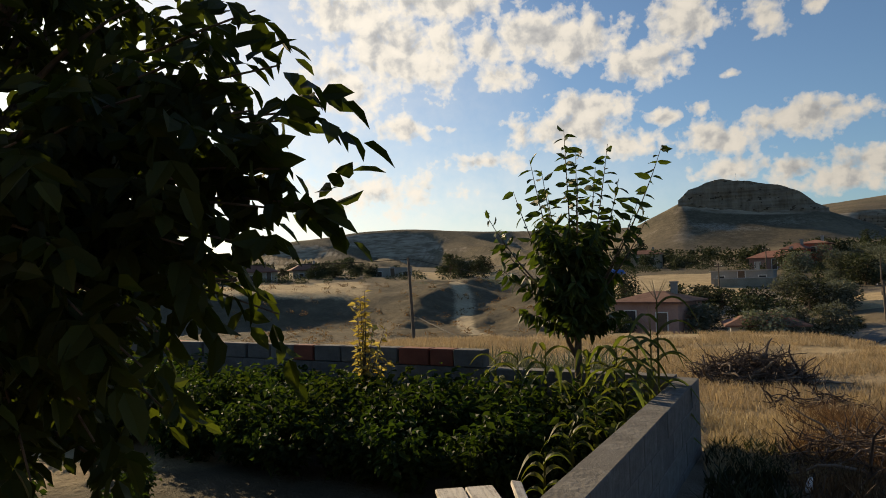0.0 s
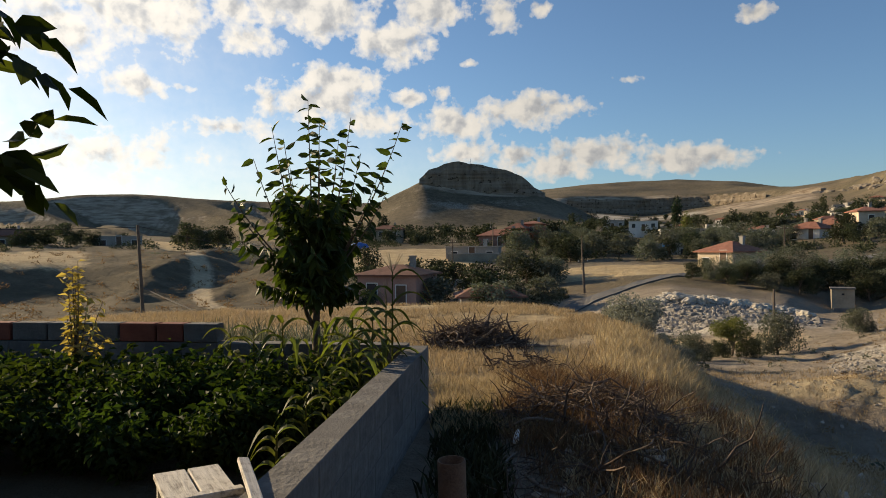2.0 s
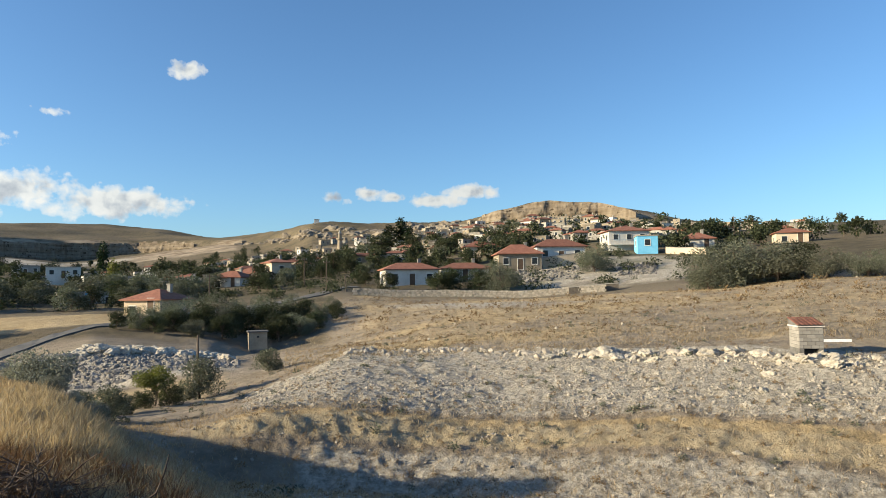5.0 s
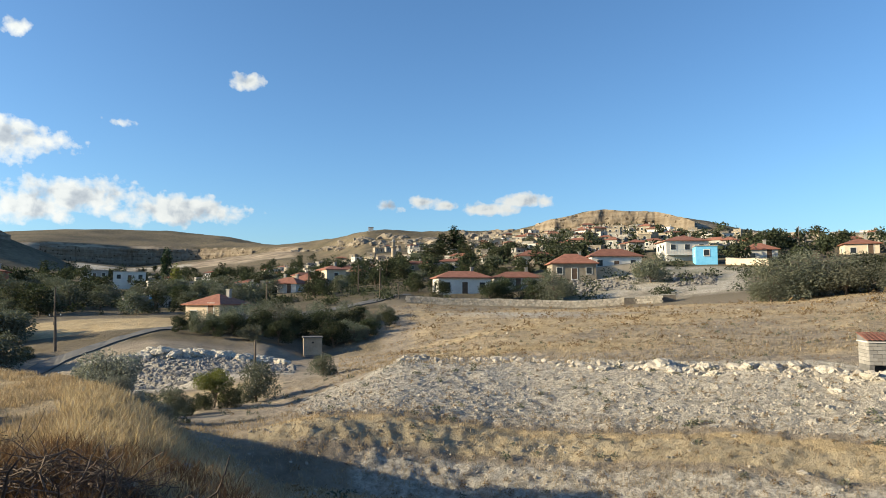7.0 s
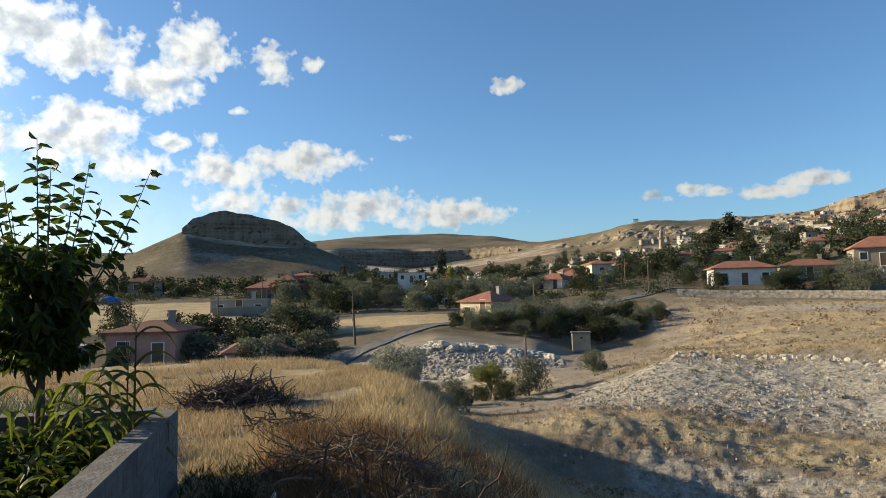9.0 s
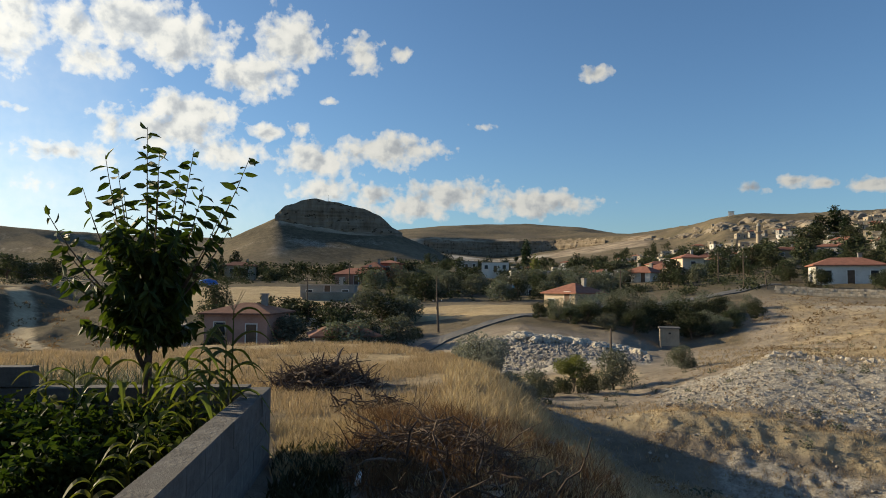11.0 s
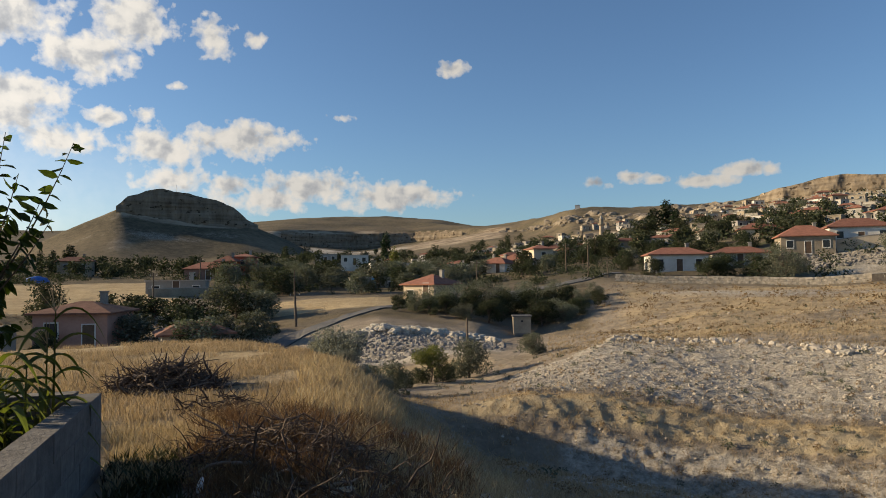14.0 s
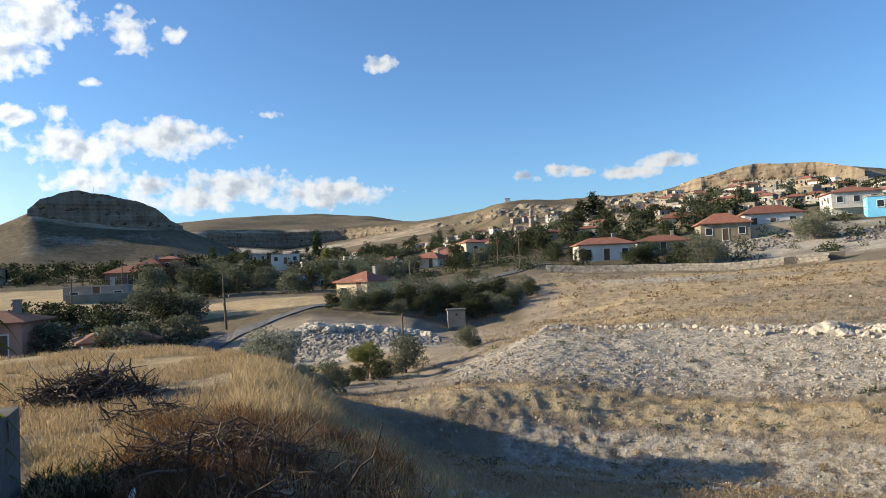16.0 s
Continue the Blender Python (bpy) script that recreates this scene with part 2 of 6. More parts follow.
def ground_material():
    m, nt, p = material("ground")
    geo = nt.nodes.new("ShaderNodeNewGeometry").outputs["Position"]

    def attr(name):
        n = nt.nodes.new("ShaderNodeAttribute")
        n.attribute_name = name
        return n.outputs["Fac"]

    far_n = noise_node(nt, geo, 0.018, 6, 0.6)
    mid_n = noise_node(nt, geo, 0.35, 12, 0.72)
    near_n = noise_node(nt, geo, 2.2, 8, 0.74)
    grit = noise_node(nt, geo, 22.0, 3, 0.7)
    blend = math_node(nt, "ADD", math_node(nt, "MULTIPLY", mid_n, 0.5), math_node(nt, "MULTIPLY", near_n, 0.5))
    soft = ramp_node(nt, blend, [(0.40, 0.0), (0.60, 1.0)])
    far_s = ramp_node(nt, far_n, [(0.4, 0.0), (0.6, 1.0)])
    earth = mix_node(nt, soft, (0.21, 0.175, 0.13), (0.36, 0.305, 0.235))
    straw = mix_node(nt, soft, (0.34, 0.26, 0.145), (0.53, 0.415, 0.25))
    gravelly = math_node(nt, "ADD", math_node(nt, "MULTIPLY", noise_node(nt, geo, 6.0, 6, 0.75), 0.6), math_node(nt, "MULTIPLY", near_n, 0.4))
    stone = mix_node(nt, ramp_node(nt, gravelly, [(0.40, 0.0), (0.60, 1.0)]), (0.22, 0.195, 0.155), (0.58, 0.53, 0.44))
    scrub = mix_node(nt, ramp_node(nt, math_node(nt, "ADD", math_node(nt, "MULTIPLY", far_n, 0.5), math_node(nt, "MULTIPLY", mid_n, 0.5)), [(0.4, 0.0), (0.6, 1.0)]), (0.08, 0.07, 0.047), (0.185, 0.15, 0.098))
    stretch = nt.nodes.new("ShaderNodeMapping")
    stretch.inputs["Scale"].default_value = (0.05, 0.05, 0.35)
    link(nt, geo, stretch.inputs["Vector"])
    strata = ramp_node(nt, noise_node(nt, stretch.outputs[0], 1.0, 6, 0.65), [(0.38, 0.0), (0.62, 1.0)])
    tuff = mix_node(nt, strata, (0.17, 0.13, 0.09), (0.40, 0.33, 0.24))
    green = mix_node(nt, soft, (0.045, 0.06, 0.03), (0.10, 0.11, 0.055))
    dirt = mix_node(nt, soft, (0.36, 0.295, 0.19), (0.50, 0.415, 0.275))
    col = earth
    for name, c in (("scrub", scrub), ("straw", straw), ("stony", stone), ("green", green), ("cliff", tuff), ("track", dirt)):
        a = attr(name)
        edge = math_node(nt, "ADD", a, math_node(nt, "MULTIPLY", math_node(nt, "SUBTRACT", blend, 0.5), 1.2))
        col = mix_node(nt, ramp_node(nt, edge, [(0.3, 0.0), (0.7, 1.0)]), col, c)
    link(nt, col, p.inputs["Base Color"])
    p.inputs["Roughness"].default_value = 0.95
    p.inputs["Specular IOR Level"].default_value = 0.1
    h = math_node(nt, "ADD", math_node(nt, "MULTIPLY", near_n, 1.0), math_node(nt, "MULTIPLY", grit, 0.35))
    h = math_node(nt, "ADD", h, math_node(nt, "MULTIPLY", mid_n, 1.0))
    h = math_node(nt, "ADD", h, math_node(nt, "MULTIPLY", gravelly, 0.9))
    bump(nt, p, h, 1.0, 0.16)
    return m


GROUND = ground_material()
CONCRETE = plain("concrete", (0.09, 0.086, 0.08), (0.195, 0.186, 0.172), 2.2, 0.95, relief=1.0, dist=0.012, per_object=0.05)
# concrete of the loose top course, its colour darkened for the shade there
SHADED_BLOCK = plain("shaded_block", (0.09, 0.086, 0.08), (0.17, 0.162, 0.15), 4.0, 0.95, relief=0.9, dist=0.012, per_object=0.12)
MORTAR = plain("mortar", (0.08, 0.077, 0.072), (0.15, 0.144, 0.135), 6.0, 0.95, relief=0.8, dist=0.006)
RED_BRICK = plain("red_brick", (0.15, 0.045, 0.03), (0.24, 0.08, 0.05), 5.0, 0.9, relief=0.4, dist=0.006)


def old_wood():
    """Weathered planks: grain along y, grey cracks and pale worn paint."""
    m, nt, p = material("weathered_wood")
    vec = nt.nodes.new("ShaderNodeTexCoord").outputs["Object"]
    mp = nt.nodes.new("ShaderNodeMapping")
    mp.inputs["Scale"].default_value = (60, 5, 60)
    link(nt, vec, mp.inputs["Vector"])
    grain = noise_node(nt, mp.outputs[0], 1.0, 6, 0.7)
    worn = noise_node(nt, vec, 14, 6, 0.7)
    f = math_node(nt, "ADD", math_node(nt, "MULTIPLY", grain, 0.6), math_node(nt, "MULTIPLY", worn, 0.4))
    col = mix_node(nt, ramp_node(nt, f, [(0.36, 0.0), (0.5, 0.75), (0.66, 1.0)]), (0.14, 0.12, 0.10), (0.62, 0.59, 0.53))
    link(nt, col, p.inputs["Base Color"])
    p.inputs["Roughness"].default_value = 0.9
    bump(nt, p, grain, 0.7, 0.006)
    return m


OLD_WOOD = old_wood()
POLE_WOOD = plain("pole_wood", (0.07, 0.055, 0.042), (0.14, 0.11, 0.085), 4.0, 0.9)
BARK = plain("bark", (0.08, 0.06, 0.045), (0.17, 0.13, 0.10), 14.0, 0.95, relief=0.8, dist=0.01)
DEADWOOD = plain("dead_twigs", (0.05, 0.038, 0.03), (0.125, 0.095, 0.075), 9.0, 0.9, relief=0.2, per_object=0.2, island=0.3)
PALE_TWIG = plain("weathered_branch", (0.15, 0.12, 0.095), (0.30, 0.25, 0.20), 9.0, 0.9, relief=0.3, per_object=0.2)
RUBBLE = plain("grey_rubble", (0.14, 0.13, 0.115), (0.27, 0.25, 0.225), 3.0, 0.95, relief=0.8, dist=0.03, per_object=0.2, island=0.25)
STONE = plain("pale_stone", (0.26, 0.23, 0.185), (0.48, 0.43, 0.355), 3.0, 0.95, relief=0.8, dist=0.03, per_object=0.22, island=0.2)
TUFF_ROCK = plain("tuff_rock", (0.17, 0.14, 0.105), (0.31, 0.265, 0.205), 1.3, 0.95, relief=0.8, dist=0.3, per_object=0.15)


def cliff_rock():
    """Tuff in level beds, streaked down the face, with dark patches painted for shaded hollows."""
    m, nt, p = material("tuff_cliff")
    geo = nt.nodes.new("ShaderNodeNewGeometry").outputs["Position"]

    def stretched(x, z):
        n = nt.nodes.new("ShaderNodeMapping")
        n.inputs["Scale"].default_value = (x, x, z)
        link(nt, geo, n.inputs["Vector"])
        return n.outputs[0]

    beds = noise_node(nt, stretched(0.02, 0.5), 1.0, 5, 0.6)
    streaks = noise_node(nt, stretched(0.35, 0.05), 1.0, 6, 0.65)
    hollow_shade = ramp_node(nt, noise_node(nt, stretched(0.3, 0.42), 1.0, 2, 0.5), [(0.33, 1.0), (0.38, 0.0)])
    f = math_node(nt, "ADD", math_node(nt, "MULTIPLY", beds, 0.5), math_node(nt, "MULTIPLY", streaks, 0.5))
    col = mix_node(nt, ramp_node(nt, f, [(0.38, 0.0), (0.62, 1.0)]), (0.115, 0.09, 0.064), (0.255, 0.212, 0.158))
    col = mix_node(nt, hollow_shade, col, (0.06, 0.045, 0.03))
    link(nt, col, p.inputs["Base Color"])
    p.inputs["Roughness"].default_value, p.inputs["Specular IOR Level"].default_value = 0.95, 0.1
    bump(nt, p, f, 0.8, 1.2)
    return m


TUFF_CLIFF = cliff_rock()
BOULDER = plain("tan_boulder", (0.35, 0.31, 0.25), (0.52, 0.48, 0.405), 2.0, 0.95, relief=0.8, dist=0.04)
PLASTERS = [plain("plaster_" + n, a, b, 0.6, 0.92, relief=0.2, dist=0.01, per_object=0.16) for n, a, b in (
    ("white", (0.50, 0.47, 0.42), (0.66, 0.63, 0.57)), ("cream", (0.48, 0.39, 0.28), (0.60, 0.50, 0.37)), ("stone", (0.22, 0.18, 0.13), (0.34, 0.29, 0.215)),
    ("grey", (0.23, 0.215, 0.19), (0.34, 0.32, 0.285)), ("pink", (0.28, 0.16, 0.125), (0.36, 0.22, 0.175)), ("red", (0.36, 0.10, 0.07), (0.46, 0.16, 0.11)))]
DARK_STONE = plain("dark_stone", (0.10, 0.085, 0.07), (0.18, 0.155, 0.125), 2.0, 0.95)
BLUE_PAINT = plain("blue_paint", (0.13, 0.40, 0.62), (0.18, 0.48, 0.70), 1.0, 0.7, relief=0.1)
ROOF_TILE = plain("roof_tile", (0.17, 0.072, 0.048), (0.28, 0.125, 0.082), 1.5, 0.9, relief=0.5, dist=0.03, per_object=0.22)
# roof tile darkened in colour for the near houses that lie in shade
SHADED_TILE = plain("shaded_roof_tile", (0.12, 0.06, 0.042), (0.21, 0.105, 0.075), 1.5, 0.95, relief=0.5, dist=0.03, per_object=0.15)
FLAT_ROOF = plain("flat_roof", (0.24, 0.215, 0.18), (0.38, 0.345, 0.29), 0.8, 0.95)
WINDOW_DARK = plain("window_pane", (0.018, 0.02, 0.024), (0.035, 0.04, 0.046), 1.0, 0.12, relief=0)
FRAME_PAINT = plain("frame_paint", (0.55, 0.53, 0.48), (0.7, 0.68, 0.63), 2.0, 0.6, relief=0)
DOOR_PAINT = plain("door_paint", (0.07, 0.045, 0.03), (0.13, 0.085, 0.055), 2.0, 0.7, relief=0.1)
ASPHALT = plain("asphalt", (0.10, 0.097, 0.092), (0.16, 0.155, 0.145), 0.5, 0.9, relief=0.4, dist=0.01)
METAL = plain("metal", (0.35, 0.36, 0.37), (0.45, 0.46, 0.47), 3.0, 0.45, metal=0.8, relief=0.1)
RUST = plain("rusty_steel", (0.10, 0.06, 0.04), (0.22, 0.13, 0.08), 8.0, 0.85, metal=0.3, relief=0.4)
CABLE = plain("cable", (0.012, 0.012, 0.012), (0.02, 0.02, 0.02), 3.0, 0.6, relief=0)
WHITE_PLASTIC = plain("white_plastic", (0.7, 0.7, 0.7), (0.85, 0.85, 0.85), 5.0, 0.5, relief=0.3)
BLUE_TARP = plain("blue_tarp", (0.02, 0.09, 0.30), (0.05, 0.16, 0.42), 2.0, 0.55, relief=0.3, dist=0.05)
LEAF_OLIVE = leafy("leaf_grey_green", (0.075, 0.085, 0.058), (0.18, 0.185, 0.14), 0.2, 0.7, 0.02, (1.15, 1.2, 0.75))
LEAF_SAGE = leafy("leaf_sage", (0.16, 0.168, 0.13), (0.29, 0.295, 0.24), 0.25, 0.6, 0.02, (1.1, 1.1, 0.9))
LEAF_DARK = leafy("leaf_dark", (0.026, 0.034, 0.018), (0.070, 0.080, 0.042), 0.16, 0.7, 0.02, (1.2, 1.25, 0.6))
LEAF_YELLOW = leafy("leaf_yellow_green", (0.085, 0.095, 0.032), (0.17, 0.17, 0.065), 0.28)
LEAF_CYPRESS = leafy("leaf_conifer", (0.014, 0.024, 0.012), (0.03, 0.045, 0.02), 0.1)
LEAF_WALNUT = leafy("leaf_walnut", (0.022, 0.036, 0.010), (0.055, 0.075, 0.020), 0.42, 0.5)
LEAF_PEACH = leafy("leaf_peach", (0.022, 0.036, 0.010), (0.058, 0.076, 0.022), 0.30, 0.5)
LEAF_CORN = leafy("leaf_corn", (0.05, 0.068, 0.02), (0.135, 0.145, 0.055), 0.42)
LEAF_VEG = leafy("leaf_vegetable", (0.015, 0.028, 0.008), (0.045, 0.066, 0.019), 0.34, 0.7)
LEAF_GOLD = leafy("leaf_gold", (0.34, 0.29, 0.06), (0.56, 0.50, 0.18), 0.45, 0.6, 0.02, (1.2, 1.15, 0.7))
DRY_GRASS = leafy("dry_grass", (0.29, 0.228, 0.138), (0.52, 0.425, 0.28), 0.33, 0.7, 0.008, (1.08, 1.0, 0.8))
DRY_WEED = leafy("dry_weed", (0.11, 0.075, 0.042), (0.23, 0.155, 0.085), 0.25, 0.8, 0.008, (1.2, 1.0, 0.75))

# ---- ground: rings of the relief, each a few places of (azimuth in degrees, distance, height) ----
RINGS = [
    [(-60, 3, 0), (90, 3, 0)],
    [(-60, 16, 0), (-12, 20, -0.1), (0, 21, -0.15), (5, 20, -0.15), (10, 17, -0.1), (13, 14.5, -0.15), (16, 12, -0.3), (18, 10, -0.4), (24, 7, -0.45), (32, 5.5, -0.55), (90, 5, -0.6)],
    [(-60, 40, -4.2), (-12, 42, -4.6), (5, 40, -4.2), (10, 32, -3.5), (13, 27, -3.0), (17, 22, -2.1), (20, 18, -1.9), (25, 17.0, -2.8), (32, 16.8, -3.15), (40, 16.6, -3.3), (60, 16.2, -3.35), (90, 16, -3.35)],
    [(-60, 60, -4.6), (-12, 55, -4.8), (5, 50, -4.8), (13, 36, -3.6), (17, 30, -3.0), (22.6, 19.5, -2.0), (28, 19.5, -1.8), (39, 20, -2.2), (48, 20, -2.5), (61, 20, -2.35), (72, 20, -2.6), (90, 20, -2.6)],
    [(-60, 96, -4.6), (-30, 96, -4.8), (-12, 72, -4.5), (5, 60, -4.4), (10, 52, -4.4), (17, 47, -4.2), (25, 31, -3.0), (28, 28.5, -2.6), (32, 30, -2.1), (35.7, 36, -1.6), (41.6, 36, -1.7), (48.4, 34, -1.7), (56, 31, -1.5), (65, 29, -1.2), (71, 27, -0.95), (90, 26, -0.9)],
    [(-60, 106, 0.2), (-40, 109, 0.4), (-31, 109, -0.5), (-25, 100, -1.6), (-20, 100, -1.6), (-12, 90, -1.6), (0, 85, -2.0), (6, 74, -3.4), (10, 60, -3.4), (16, 57, -2.5), (24, 58, -3.5), (28, 68, -4.3), (36, 60, -3.2), (42, 55, -1.8), (50, 55, -1.0), (60, 52, -0.6), (70, 50, -0.2), (90, 50, 0)],
    [(-60, 150, 1), (-40, 150, 2), (-25, 140, 2.2), (-12, 140, 1), (0, 140, 1.4), (8, 130, 0.4), (16, 110, -0.6), (22, 100, -1.0), (28, 95, -0.5), (35, 103, 1.2), (42, 100, 0.2), (50, 98, 0), (57, 97, 0.5), (65, 95, 1.3), (71, 92, 2.2), (90, 90, 3)],
    [(-60, 330, 10), (-20, 330, 8), (-10, 300, 5), (0, 300, 7), (8, 300, 9), (16, 330, 9), (24, 330, 12), (32, 280, 14), (40, 230, 14), (48, 190, 14), (56, 160, 11), (64, 150, 9), (90, 150, 10)],
    [(-60, 700, 14), (-40, 700, 22), (-20, 650, 24), (-9, 650, 28), (8, 700, 36), (14, 740, 33), (19, 740, 40), (24, 680, 45), (28, 600, 42), (32, 420, 37), (38, 400, 35), (44, 350, 33), (48, 310, 31), (51, 305, 33), (56, 300, 31), (59, 280, 26), (64, 260, 21), (90, 260, 19)],
    [(-60, 760, 16), (-40, 760, 25), (-20, 720, 30), (-9, 720, 36), (8, 712, 52), (14, 752, 53), (19, 752, 54), (24, 690, 51), (28, 610, 46), (32, 440, 43), (38, 420, 39), (44, 360, 35.5), (48, 313, 37), (51, 308, 40), (56, 303, 38), (59, 290, 31), (64, 280, 24), (90, 280, 21)],
    [(-60, 950, 15), (-45, 930, 22), (-40, 920, 36.5), (-36, 900, 55), (-30, 900, 66), (-26, 900, 68), (-20, 900, 63), (-9, 920, 60), (6, 950, 78), (10, 950, 84), (17, 950, 86.5), (20.5, 930, 80), (22.6, 900, 72), (25, 800, 62), (28, 700, 60), (32.6, 480, 49), (37, 460, 46), (41.5, 430, 43), (45, 400, 41.5), (48, 340, 39.8), (50.5, 340, 43.5), (55, 330, 41), (58.6, 320, 36.5), (62.6, 310, 30), (66, 300, 26.5), (71, 300, 24.5), (90, 300, 24)],
    [(-60, 1600, -10), (-20, 1600, 20), (20, 1600, 30), (90, 900, 0)],
    [(-60, 4600, -120), (90, 4600, -120)],
]
MESA_TOP = [(-13, 4), (-9.9, 21.4), (-8, 29.8), (-6.1, 37.2), (-4.2, 44.5), (-3.9, 46.5), (-3.5, 50), (-2.8, 51.6), (-2.2, 54.2), (-0.9, 55.3), (0.1, 54.1), (1.5, 51.8), (2.9, 48.9), (4.3, 44.9), (4.8, 41.5), (5.3, 37.5), (6.6, 32.5), (8.9, 26), (12, 12), (15, 2)]
MESA_FOOT = [(-13, 0), (-9.9, 20), (-6.1, 35.5), (-4.2, 42), (-3, 40.2), (-0.7, 37.4), (2.3, 34.4), (5.2, 33.5), (6.6, 31), (8.9, 24), (12, 11), (14, 2)]


def table(rows, a, col=1):
    rows = np.array(rows, float)
    return np.interp(a, rows[:, 0], rows[:, col])


def smooth(a, n, axis):
    for _ in range(n):
        pad = np.concatenate([np.take(a, [0], axis), a, np.take(a, [-1], axis)], axis)
        size = a.shape[axis]
        a = 0.25 * np.take(pad, range(size), axis) + 0.5 * a + 0.25 * np.take(pad, range(2, size + 2), axis)
    return a


def wave(x, y, seed, octaves=5, ridged=False):
    """Cheap value noise on arrays, from -1 to 1."""
    out, amp, total = 0 * x, 1.0, 0.0
    lattice = np.random.RandomState(seed).rand(256, 256) * 2 - 1
    for o in range(octaves):
        fx, fy = x * 2**o + 17.3 * o, y * 2**o + 5.1 * o
        ix, iy = np.floor(fx).astype(int), np.floor(fy).astype(int)
        u, v = fx - ix, fy - iy
        u, v = u * u * (3 - 2 * u), v * v * (3 - 2 * v)
        g = lambda i, j: lattice[(ix + i) % 256, (iy + j) % 256]
        n = (g(0, 0) * (1 - u) + g(1, 0) * u) * (1 - v) + (g(0, 1) * (1 - u) + g(1, 1) * u) * v
        out, total, amp = out + amp * (1 - 2 * abs(n) if ridged else n), total + amp, amp * 0.5
    return out / total


def band(v, lo, hi, soft):
    return np.clip((v - lo) / soft, 0, 1) * np.clip((hi - v) / soft, 0, 1)


FINE = np.concatenate([np.arange(-66, 13, 0.4), np.arange(13, 78, 0.22), np.arange(78, 92.01, 0.4)])
COARSE = np.arange(96, 360 - 66 - 0.1, 4.0)
AZ = np.concatenate([FINE, COARSE])
RAD = np.concatenate([[0.0], np.geomspace(1.2, 8, 36, endpoint=False), np.geomspace(8, 45, 230, endpoint=False), np.geomspace(45, 150, 95, endpoint=False), np.geomspace(150, 1000, 150, endpoint=False), np.geomspace(1000, 4600, 20)])


def relief(azd, rad):
    """Heights for arrays of azimuths (1D) by distances (1D)."""
    a = np.where(azd > 180, azd - 360, azd)
    back = np.clip(a, -60, 90)
    rr = smooth(np.array([table(ring, back, 1) for ring in RINGS]), 3, 1)
    zz = smooth(np.array([table(ring, back, 2) for ring in RINGS]), 3, 1)
    z = np.array([np.interp(rad, rr[:, i], zz[:, i]) for i in range(len(azd))])
    z = np.where(rad[None, :] < 200, smooth(z, 2, 1), z)
    A, R = np.meshgrid(np.radians(a), rad, indexing="ij")
    X, Y = np.sin(A) * R, np.cos(A) * R
    # the table mountain
    Ad = np.degrees(A)
    Am = Ad + 0.2 * wave(X * 0.035, Y * 0.035, 8, 4)
    shift = 2.5 * wave(X * 0.03, Y * 0.03, 5, 5)
    top, foot = table(MESA_TOP, Am) - 5, table(MESA_FOOT, Am) - 4
    foot = np.minimum(foot, top)
    Rs = R + shift
    talus = np.interp(Rs, [338, 432], [0, 1]) ** 1.1 * foot + 4
    mesa = np.where(Rs < 432, talus, foot + 4 + (top - foot) * np.clip((Rs - 432) / 9, 0, 1) ** 0.8)
    mesa = np.where(R > 475, mesa * np.clip((600 - R) / 125, 0, 1), mesa)
    z = np.where((R > 335) & (R < 620) & (Ad > -13.5) & (Ad < 15.5), np.maximum(z, mesa), z)
    # roughness that grows with the distance
    k = np.clip((R - 8) / 25, 0, 1)
    z = z + 0.05 * wave(X * 0.9, Y * 0.9, 1, 4) * np.clip((R - 3) / 4, 0, 1)
    z = z + k * (0.28 * wave(X * 0.16, Y * 0.16, 2, 5) + 0.06 * wave(X * 0.7, Y * 0.7, 7, 3))
    # eroded rills and hummocks of the stony slope and the gully
    bad = band(Ad, 22, 100, 5) * band(R, 9, 42, 4)
    z = z + bad * (0.07 * wave(X * 0.55, Y * 0.55, 21, 5, True) + 0.03 * wave(X * 1.5, Y * 1.5, 22, 3) + 0.07 * wave(X * 2.6, Y * 2.6, 24, 3, True))
    z = z + band(Ad, -30, -12, 3) * band(R, 58, 130, 10) * 1.9 * wave(X * 0.06, Y * 0.06, 23, 4, True)
    far = np.clip((R - 200) / 400, 0, 1)
    hill = 1 - np.clip((abs(Ad + 2) - 10) / 3, 0, 1)
    z = z + far * (1 - 0.6 * hill) * (2.2 * wave(X * 0.012, Y * 0.012, 3, 5) + (3.0 + 30 * np.clip((-Ad - 12) / 6, 0, 1)) * 0.7 * (wave(Ad * 0.17 + R * 0.006, R * 0.0025, 4, 4, True) - 0.85) * np.clip((905 - R) / 70, 0, 1))
    return z, X, Y, Ad, R


GZ, GX, GY, GA, GR = relief(AZ, RAD)


def ground_z(x, y):
    """Height of the ground under (x, y)."""
    a, r = math.degrees(math.atan2(x, y)), math.hypot(x, y)
    if a < -66:
        a += 360
    i = float(np.interp(a, AZ, np.arange(len(AZ))))
    j = float(np.interp(r, RAD, np.arange(len(RAD))))
    i0, j0 = min(int(i), len(AZ) - 2), min(int(j), len(RAD) - 2)
    u, v = i - i0, j - j0
    return float((GZ[i0, j0] * (1 - v) + GZ[i0, j0 + 1] * v) * (1 - u) + (GZ[i0 + 1, j0] * (1 - v) + GZ[i0 + 1, j0 + 1] * v) * u)


def polar(a, r, up=0.0):
    x, y = math.sin(radians(a)) * r, math.cos(radians(a)) * r
    return x, y, ground_z(x, y) + up


